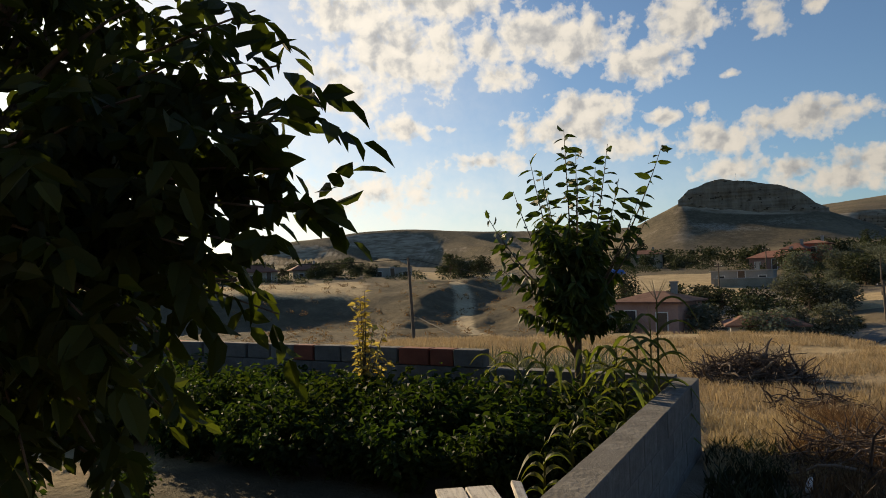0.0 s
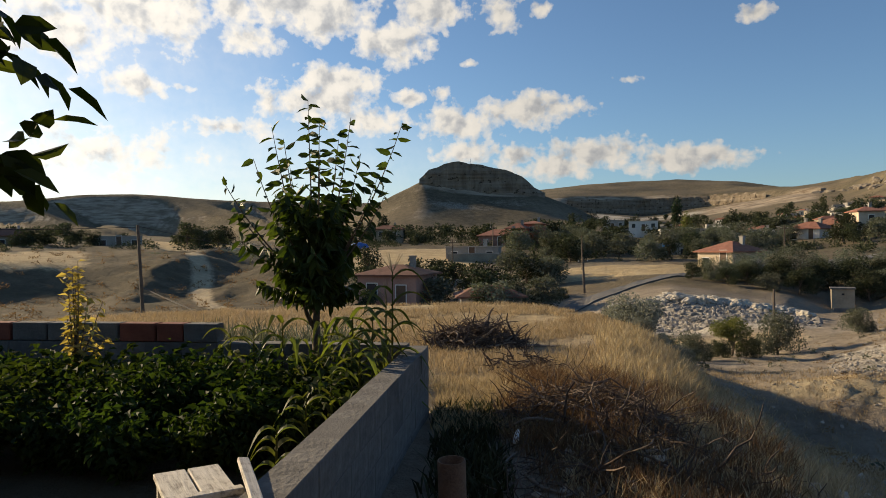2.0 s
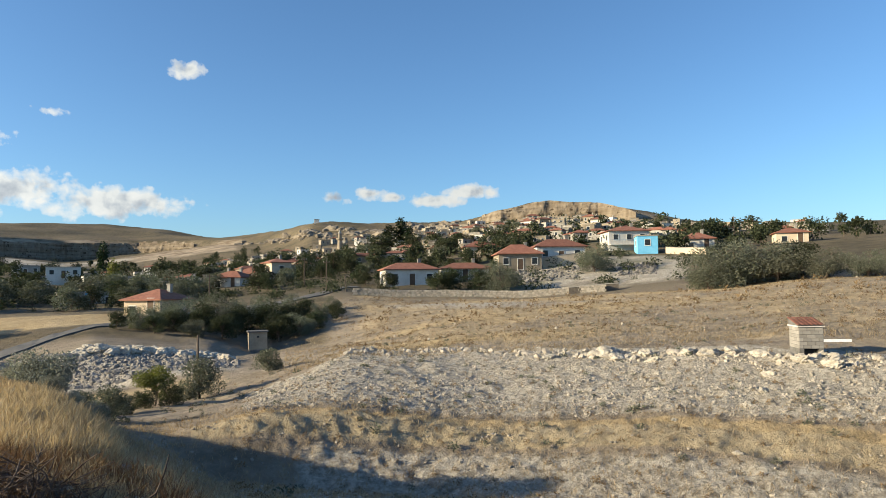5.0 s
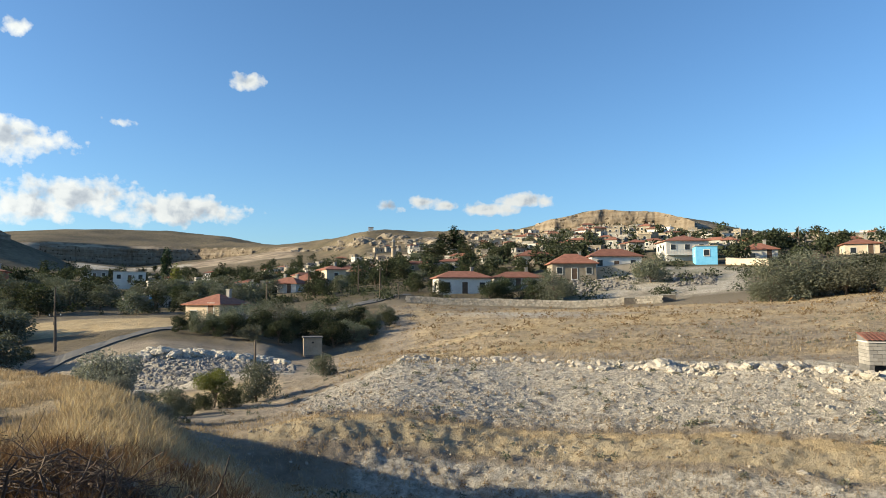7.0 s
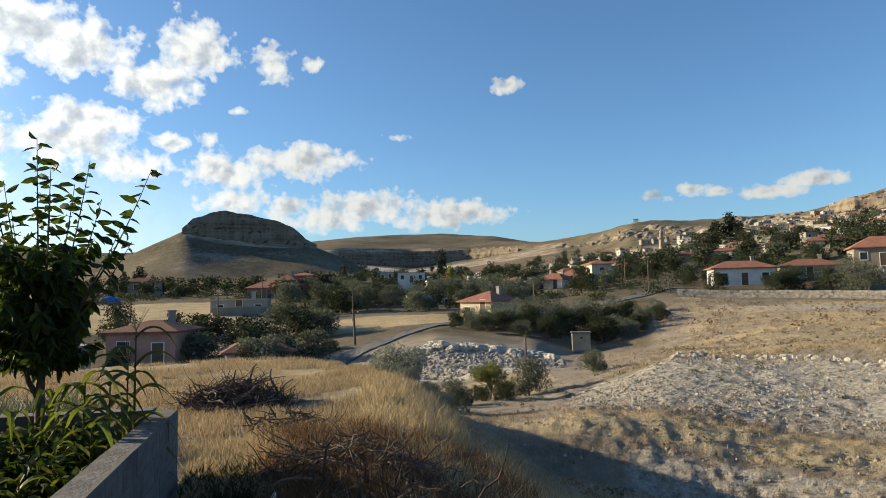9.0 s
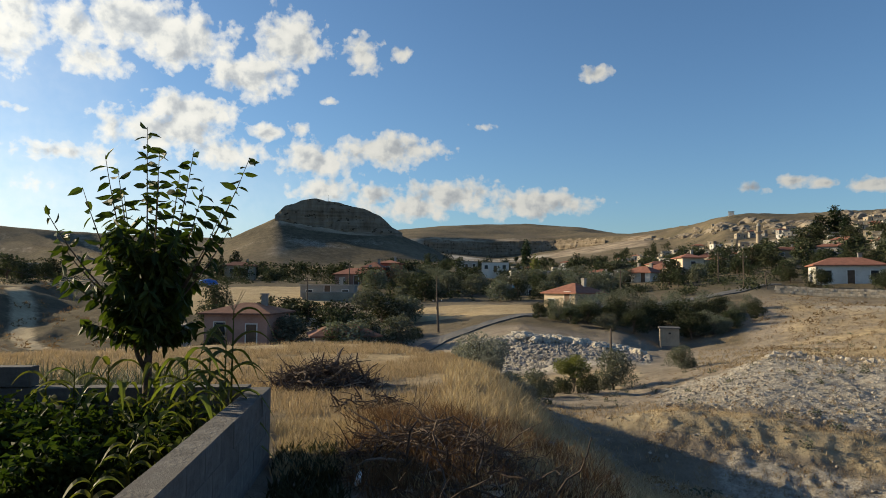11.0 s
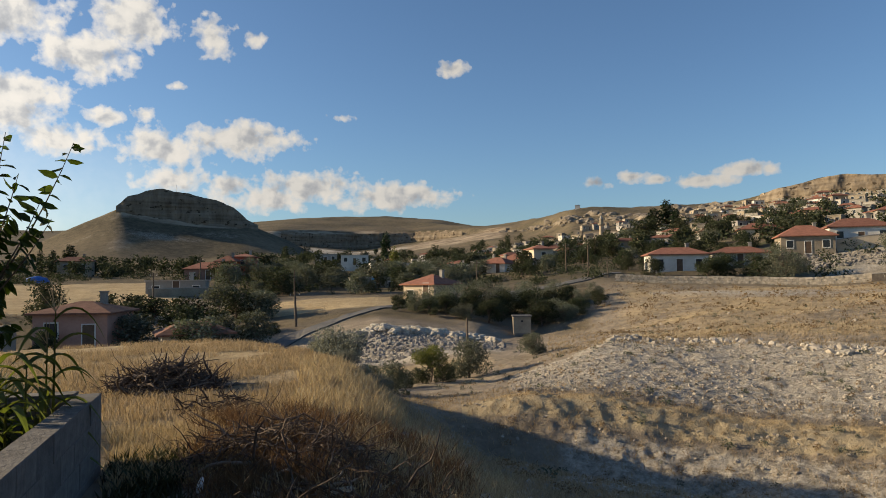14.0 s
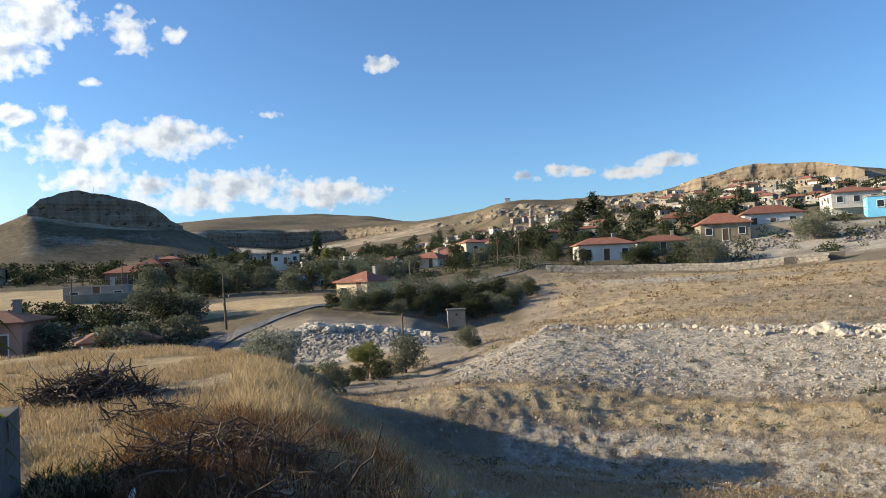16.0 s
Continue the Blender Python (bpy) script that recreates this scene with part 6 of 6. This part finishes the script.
def peach_tree():
    x, y = -1.62, 6.92 - 0.32
    r = np.random.RandomState(300)
    ob = thing("peach_tree", pose(x, y, ground_z(x, y)), "young peach tree with drooping green leaves in the garden", "tree")
    tubes, pos, way = [], [], []
    fork = Vector((0.0, 0.0, 0.95))
    tubes.append(tube([(0.03, 0, -0.2), (0.0, 0, 0.5), fork, (0.02, 0, 1.25)], [0.05, 0.042, 0.036, 0.025], 8))
    tubes.append(tube([(0.0, 0, 0.85), (-0.09, 0, 1.02), (-0.16, 0.03, 1.25)], [0.028, 0.024, 0.018], 6))
    # dense lower crown
    for i in range(64):
        a, f = i * 2.4, (i + 0.5) / 64
        out = 0.18 + 0.36 * r.rand()
        h = 1.25 + 1.0 * f
        start = Vector((0.02 * r.normal(), 0.02 * r.normal(), 1.0 + 0.5 * f))
        end = Vector((math.cos(a) * out * (1.1 - 0.25 * f), math.sin(a) * out, h))
        leafy_shoot(tubes, pos, way, start, end, (0, 0, 0.10), 34, r, 0.85, 0.010, 0.3)
    # long sparse shoots above
    for ex, ey, ez, n in ((-0.06, 0, 3.12, 30), (0.03, 0.1, 2.95, 24), (0.36, 0.0, 2.93, 22), (0.44, 0.1, 2.6, 18), (0.86, 0.05, 2.88, 22), (0.62, 0.0, 2.35, 16), (-0.42, 0, 2.85, 16), (-0.62, 0.05, 2.55, 10), (-0.92, 0.0, 2.35, 14), (-0.86, 0.1, 2.12, 14), (0.2, 0.2, 2.75, 20), (-0.25, -0.2, 2.7, 18), (-0.72, -0.1, 1.75, 16), (0.72, -0.1, 2.2, 12), (0.1, -0.2, 2.6, 20), (-0.3, 0.2, 2.5, 20)):
        leafy_shoot(tubes, pos, way, (ex * 0.15, ey * 0.2, 1.35), (ex, ey, ez), (ex * 0.1, 0, -0.05), n, r, 0.45, 0.012, 0.42)
    mesh_part("trunk", *join_tubes(tubes), BARK, ob, smooth_it=True)
    n = len(pos)
    ln = 0.11 + 0.06 * r.rand(n)
    mesh_part("crown", *broad_leaves(pos, way, r.normal(size=(n, 3)) + [0, 0, 0.6], ln, ln * 0.42, 0.3), LEAF_PEACH, ob)


peach_tree()


def gold_sapling():
    x, y = math.sin(radians(-30.1)) * 7.9, math.cos(radians(-30.1)) * 7.9 - 0.35
    r = np.random.RandomState(310)
    ob = thing("sapling", pose(x, y, ground_z(x, y)), "slim sapling with golden yellow leaves", "sapling")
    tubes, pos, way = [], [], []
    for i in range(4):
        leafy_shoot(tubes, pos, way, (0, 0, 0), (0.05 * r.normal() - 0.02, 0.05, 1.55 - 0.05 * i), (0.02, 0, 0), 40, r, 0.35, 0.014, 0.3)
    for ex, ez in ((0.18, 1.15), (0.24, 0.95), (-0.14, 1.0), (0.3, 0.8), (0.16, 1.2), (-0.1, 0.85)):
        leafy_shoot(tubes, pos, way, (0, 0, 0.45), (ex, 0.1 * r.normal(), ez), (0.03, 0, 0.05), 16, r, 0.5, 0.008, 0.3)
    mesh_part("stem", *join_tubes(tubes), BARK, ob)
    n = len(pos)
    ln = 0.07 + 0.04 * r.rand(n)
    mesh_part("foliage", *leaf_arrays(pos, way, r.normal(size=(n, 3)) + [0, 0, 0.6], ln, ln * 0.5, 0.2), LEAF_GOLD, ob)


gold_sapling()


def walnut_tree():
    """The large walnut that overhangs the garden: trunk, limbs, compound leaves."""
    bx, by = math.sin(radians(-60)) * 4.5, math.cos(radians(-60)) * 4.5
    r = np.random.RandomState(320)
    z0 = ground_z(bx, by)
    ob = thing("walnut_tree", pose(bx, by, z0), "large walnut tree with broad drooping leaves over the garden", "tree")
    limbs, pos, way, size = [], [], [], []
    limbs.append(tube([(0, 0, -0.3), (0.03, 0, 0.8), (0.0, 0.05, 1.6), (0.1, 0, 2.6), (0.05, 0, 3.9)], [0.17, 0.14, 0.12, 0.09, 0.04], 10))

    def spray(p, d, n=7, scale=1.0):
        """One compound leaf: leaflets in pairs along a drooping stalk."""
        d = Vector(d).normalized()
        side = d.cross(Vector((0, 0, 1)))
        side = side.normalized() if side.length > 0.05 else Vector((1, 0, 0))
        for i in range(n):
            t = 0.08 + 0.045 * (i // 2) * 1.6
            s = (-1) ** i if i < n - 1 else 0
            pos.append((Vector(p) + d * t * scale - Vector((0, 0, t * t)))[:])
            way.append((d * (0.55 if s else 1.2) + side * s * 0.95 + Vector((0, 0, -0.55)) + Vector(r.normal(size=3) * 0.22))[:])
            size.append(scale * (0.115 + 0.05 * r.rand()))

    def limb(start, end, bow, sprays, radius, first=0.3):
        start, end = Vector(start), Vector(end)
        mid = start.lerp(end, 0.5) + Vector(bow)
        q = lambda t: start.lerp(mid, t).lerp(mid.lerp(end, t), t)
        limbs.append(tube([q(t) for t in np.linspace(0, 1, 7)], np.linspace(radius, 0.004, 7), 6))
        for i in range(sprays):
            t = first + (1 - first) * (i + r.rand()) / sprays
            d = (end - start).normalized() * 0.5 + Vector(r.normal(size=3)) + Vector((0, 0, -0.4))
            spray(q(min(t, 1.0)), d, 7, 0.85 + 0.3 * r.rand())

    # crown of limbs in all directions
    for i in range(78):
        a, f = i * 2.39996, (i + 0.5) / 78
        h = 0.75 + 4.3 * f
        reach = 1.35 * (0.72 + 0.35 * r.rand()) * math.sqrt(max(0.15, 1 - ((h - 2.5) / 3.1) ** 2))
        start = (0.02, 0.02, min(0.9 + 2.6 * f, 3.6))
        limb(start, (math.cos(a) * reach, math.sin(a) * reach, h), (0, 0, 0.25), 12, 0.028)

    # limbs that hang out over the bed, ending at these places
    def local(a, rr, el):
        return (math.sin(radians(a)) * rr - bx, math.cos(radians(a)) * rr - by, 1.65 + rr * math.tan(radians(el)) - z0)

    for a, rr, el, n in ((-38.0, 3.0, 13.6, 9), (-39.4, 3.0, 12.8, 14), (-39.6, 2.9, 9.0, 14), (-39.5, 2.9, 5.8, 14), (-37.0, 2.95, 6.2, 7), (-42, 2.9, 3.0, 12), (-39.5, 3.1, 17.0, 14), (-41.5, 3.0, 13.5, 14), (-43, 2.9, 0.2, 9), (-39.5, 3.3, -2.6, 6), (-43, 3.0, 18.5, 16), (-41, 3.2, 21, 16), (-46, 2.8, 8, 18), (-47, 2.8, 3, 16), (-49, 2.7, -3.5, 10), (-50, 2.8, -6, 9), (-54, 2.9, -8, 9), (-50, 2.7, 14, 20), (-56, 2.7, 3, 20), (-58, 2.7, 10, 20), (-54, 2.7, -2, 14), (-60, 2.7, -5, 14), (-53, 3.0, -11, 8), (-57, 2.9, -13, 8), (-61, 2.8, -10, 10), (-48, 3.1, -9.5, 6)):
        end = local(a, rr, el)
        limb((0.05, 0.0, 1.2 + 0.35 * max(end[2], 0.3)), end, (0.0, 0.0, 0.22), n, 0.016, 0.72 if a > -38.3 else 0.3)
    mesh_part("trunk", *join_tubes(limbs), BARK, ob, smooth_it=True)
    n = len(pos)
    ln = np.array(size)
    face = r.normal(size=(n, 3)) * 0.7 + [0, 0, 0.8]
    mesh_part("crown", *broad_leaves(pos, way, face, ln, ln * 0.52, 0.25), LEAF_WALNUT, ob)


walnut_tree()


def pallet():
    """The pale plank seat beside the wall, and the board leaning on it."""
    ob = thing("plank_bench", pose(-1.32, 2.94, 0, 0, 0, 32), "weathered pale plank bench beside the garden wall", "bench")
    z = 0.58
    for i, sx in enumerate((-0.145, 0.005)):
        part("plank", box_bm(sx, sx + 0.14, -0.34, 0.235, z, z + 0.024, 0.004), OLD_WOOD, ob)
    part("batten", box_bm(-0.155, 0.155, -0.25, -0.2, z + 0.026, z + 0.055, 0.004), OLD_WOOD, ob)
    for sx in (-0.13, 0.1):
        for sy in (-0.38, 0.2):
            part("leg", box_bm(sx, sx + 0.035, sy, sy + 0.035, ground_z(-1.28, 2.9) - 0.02, z), OLD_WOOD, ob)
    b = part("loose_board", box_bm(-0.025, 0.025, -0.6, 0.1, -0.012, 0.012, 0.004), OLD_WOOD, None, "rough weathered board leaning on the block wall")
    b["category"] = "board"
    b.matrix_world = pose(-1.10, 2.95, 0.675, 2, 10, 25)


pallet()


def pipe():
    x, y = math.sin(radians(-3.2)) * 3.95, math.cos(radians(-3.2)) * 3.95
    ob = thing("rusty_pipe", pose(x, y, 0.0, 2, -1), "rusty upright steel pipe stub in the weeds", "pipe")
    bm = bmesh.new()
    n = 18
    rings = [[bm.verts.new((math.cos(2 * math.pi * i / n) * rr, math.sin(2 * math.pi * i / n) * rr, zz)) for i in range(n)] for rr, zz in ((0.082, -0.3), (0.082, 0.40), (0.074, 0.40), (0.074, 0.1))]
    for a, b in zip(rings[:-1], rings[1:]):
        for i in range(n):
            bm.faces.new((a[i], a[(i + 1) % n], b[(i + 1) % n], b[i]))
    part("tube", bm, RUST, ob, "", True)


pipe()


def white_bag():
    x, y, z = polar(2.6, 5.6)
    r = np.random.RandomState(7)
    bm = bmesh.new()
    bmesh.ops.create_icosphere(bm, subdivisions=2, radius=1)
    for v in bm.verts:
        v.co = Vector((v.co.x * 0.024, v.co.y * 0.028, v.co.z * 0.065)) * (1 + 0.25 * r.uniform(-1, 1))
    o = part("plastic_bag", bm, WHITE_PLASTIC, None, "crumpled white plastic bag caught in the weeds")
    o["category"] = "bag"
    o.matrix_world = pose(x, y, z + 0.09, 0, 15, 20)


white_bag()


def twig_heap(name, centre, rx, ry, height, count, label, seed, big=14):
    """A heap of cut dead branches: bent twigs joined, the thick branches as parts."""
    r = np.random.RandomState(seed)
    x0, y0 = centre
    z0 = ground_z(x0, y0)
    ob = thing(name, pose(x0, y0, z0), label, "brushwood")

    def twig(length, rad, sides):
        a = r.rand() * 6.3
        rho = math.sqrt(r.rand())
        px, py = math.cos(a) * rho * rx, math.sin(a) * rho * ry
        p = Vector((px, py, ground_z(x0 + px, y0 + py) - z0 + height * (1 - rho**2) * r.rand() + 0.02))
        d = Vector((r.normal(), r.normal(), 0.16 * r.normal())).normalized()
        pts = [p]
        for i in range(5):
            d = (d + Vector(r.normal(size=3) * 0.32)).normalized()
            pts.append(pts[-1] + d * length / 5)
        for q in pts:
            q.z = max(q.z, ground_z(x0 + q.x, y0 + q.y) - z0 + rad)
        return tube(pts, np.linspace(rad, rad * 0.35, 6), sides)

    mesh_part("tangle", *join_tubes([twig(0.2 + 0.35 * r.rand(), (0.005 + 0.007 * r.rand()) * (1.3 if y0 > 8.5 else 0.85), 4) for _ in range(int(count * 0.75))]), DEADWOOD, ob)
    for i in range(big):
        mesh_part("branch", *twig(0.45 + 0.4 * r.rand(), (0.007 + 0.009 * r.rand()) * (2.1 if y0 > 11 else 1.25), 6), DEADWOOD if i % 3 else PALE_TWIG, ob, smooth_it=True)


twig_heap("brush_pile", polar(-0.2, 11.6)[:2], 0.85, 0.5, 0.42, 1100, "heap of cut dark branches in the dry field", 401, 46)
twig_heap("brush_pile", polar(8.2, 6.5)[:2], 0.85, 0.75, 0.34, 1000, "tangled heap of dead brown branches on the bank", 402, 24)
twig_heap("brush_pile", polar(13.2, 5.9)[:2], 0.6, 0.6, 0.14, 170, "low tangle of dry branches on the bank", 403, 10)
twig_heap("brush_pile", polar(3.6, 9.4)[:2], 0.5, 0.4, 0.22, 120, "thin scatter of dry branches in the grass", 404, 3)
twig_heap("brush_pile", polar(-22.5, 9.2)[:2], 0.5, 0.35, 0.5, 160, "small heap of dead twigs behind the back wall", 405, 5)


def blades(name, count, pick, lo, hi, mat, label, seed, lean=0.35, width=0.006):
    """Grass: thin bent blades on the ground, joined."""
    r = np.random.RandomState(seed)
    base = []
    while len(base) < count:
        a, d, clump = pick(r)
        x, y = math.sin(radians(a)) * d, math.cos(radians(a)) * d
        if x < -0.42 and y < 7.7 + (-x) * 0.09:
            continue
        k = min(clump, count - len(base))
        for _ in range(k):
            px, py = x + r.normal() * 0.06, y + r.normal() * 0.06
            base.append((px, py, 0))
    base = np.array(base)
    base[:, 2] = [ground_z(p[0], p[1]) for p in base] if count < 12000 else ground_many(base)
    n = len(base)
    h = lo + (hi - lo) * r.rand(n) ** 1.4
    lean_v = r.normal(size=(n, 2)) * lean
    side = unit(np.stack([np.ones(n) * 0.8 + 0.3 * r.normal(size=n), r.normal(size=n) * 0.6, np.zeros(n)], 1))
    w = (width * (0.6 + 0.8 * r.rand(n)))[:, None]
    mid = base + np.stack([lean_v[:, 0] * h * 0.4, lean_v[:, 1] * h * 0.4, h * 0.6], 1)
    tip = base + np.stack([lean_v[:, 0] * h, lean_v[:, 1] * h, h], 1)
    verts = np.stack([base - side * w, base + side * w, mid + side * w * 1.3, mid - side * w * 1.3, tip], 1).reshape(-1, 3)
    k = np.arange(n)[:, None] * 5
    me = bpy.data.meshes.new(name)
    me.from_pydata(verts.tolist(), [], (k + [0, 1, 2]).tolist() + (k + [0, 2, 3]).tolist() + (k + [3, 2, 4]).tolist())
    me.materials.append(mat)
    tagged(new(name, me), label, "grass", kind="stuff")


def ground_many(p):
    a = np.degrees(np.arctan2(p[:, 0], p[:, 1]))
    a = np.where(a < -66, a + 360, a)
    i, j = np.interp(a, AZ, np.arange(len(AZ))), np.interp(np.hypot(p[:, 0], p[:, 1]), RAD, np.arange(len(RAD)))
    i0, j0 = np.minimum(i.astype(int), len(AZ) - 2), np.minimum(j.astype(int), len(RAD) - 2)
    u, v = i - i0, j - j0
    return (GZ[i0, j0] * (1 - v) + GZ[i0, j0 + 1] * v) * (1 - u) + (GZ[i0 + 1, j0] * (1 - v) + GZ[i0 + 1, j0 + 1] * v) * u


def field_pick(r):
    while True:
        a = -52 + 68 * r.rand()
        edge = float(table(RINGS[1], a, 1))
        d = 7.0 + (edge + 3 - 7.0) * r.rand() ** 0.8
        x, y = math.sin(radians(a)) * d, math.cos(radians(a)) * d
        if d < edge + 3 and noise.noise((x * 0.55, y * 0.55, 0.3)) + 0.5 * noise.noise((x * 1.7, y * 1.7, 4.0)) > -0.05 - 0.25 * r.rand() and (a < -3 or d > 7.6 + r.rand()):
            return a, d, 7


twig_heap("brush_pile", polar(10.5, 5.1)[:2], 0.7, 0.5, 0.08, 130, "flattened dry branches on the near bank", 406, 8)
twig_heap("brush_pile", polar(18.0, 5.4)[:2], 0.8, 0.6, 0.05, 50, "scattered dry twigs on the bare bank", 407, 6)
twig_heap("brush_pile", polar(5.2, 4.7)[:2], 0.6, 0.5, 0.08, 90, "dead twigs among the weeds by the wall", 408, 5)
blades("dry_grass", 125000, field_pick, 0.04, 0.15, DRY_GRASS, "golden dry grass of the field behind the garden", 501, 0.4, 0.0032)
blades("bank_grass", 9000, lambda r: (10 + 8 * r.rand(), 8.5 + 6 * r.rand(), 14), 0.08, 0.26, DRY_GRASS, "tufts of dry grass along the bank's edge", 502, 0.4, 0.0035)
blades("dry_weeds", 4200, lambda r: (2 + 10 * r.rand(), 5.4 + 3.2 * r.rand(), 26), 0.08, 0.30, DRY_WEED, "brown dry weeds on the near bank", 503, 0.5, 0.0024)
blades("gully_grass", 34000, lambda r: (18 + 70 * r.rand(), 10 + 13 * r.rand(), 6), 0.03, 0.13, DRY_GRASS, "short dry grass on the gully's slope", 504, 0.6, 0.005)
blades("upper_grass", 36000, lambda r: (30 + 58 * r.rand(), 34 + 60 * r.rand() ** 1.3, 3), 0.05, 0.20, DRY_GRASS, "dry grass of the upper field", 505, 0.6, 0.012)
blades("bank_weeds", 9000, lambda r: (4 + 20 * r.rand(), 4.0 + 4.5 * r.rand(), 24), 0.05, 0.24, DRY_WEED, "sparse brown weeds over the near bank", 508, 0.5, 0.002)
blades("bank_straw", 7000, lambda r: (6 + 22 * r.rand(), 4.0 + 6 * r.rand(), 18), 0.05, 0.2, DRY_GRASS, "small tufts of straw on the near bank", 509, 0.5, 0.002)
blades("hollow_grass", 26000, lambda r: (22 + 42 * r.rand(), 5.5 + 7 * r.rand(), 8), 0.02, 0.10, DRY_GRASS, "dry grass in the hollow below the bank", 510, 0.5, 0.003)
blades("wall_weeds", 2200, lambda r: (-4 + 5 * r.rand(), 4.4 + 2.6 * r.rand(), 16), 0.04, 0.18, LEAF_DARK, "dark green weeds at the wall's foot", 506, 0.5, 0.006)
blades("wall_straw", 9000, lambda r: (-3.6 + 9 * r.rand(), 6.0 + 2.4 * r.rand(), 8), 0.04, 0.15, DRY_GRASS, "dry straw beside the block wall", 511, 0.4, 0.003)
blades("back_weeds", 4000, lambda r: (-48 + 38 * r.rand(), 8.4 + 1.6 * r.rand(), 26), 0.2, 0.75, LEAF_OLIVE, "tall pale weeds behind the back wall", 507, 0.35, 0.008)
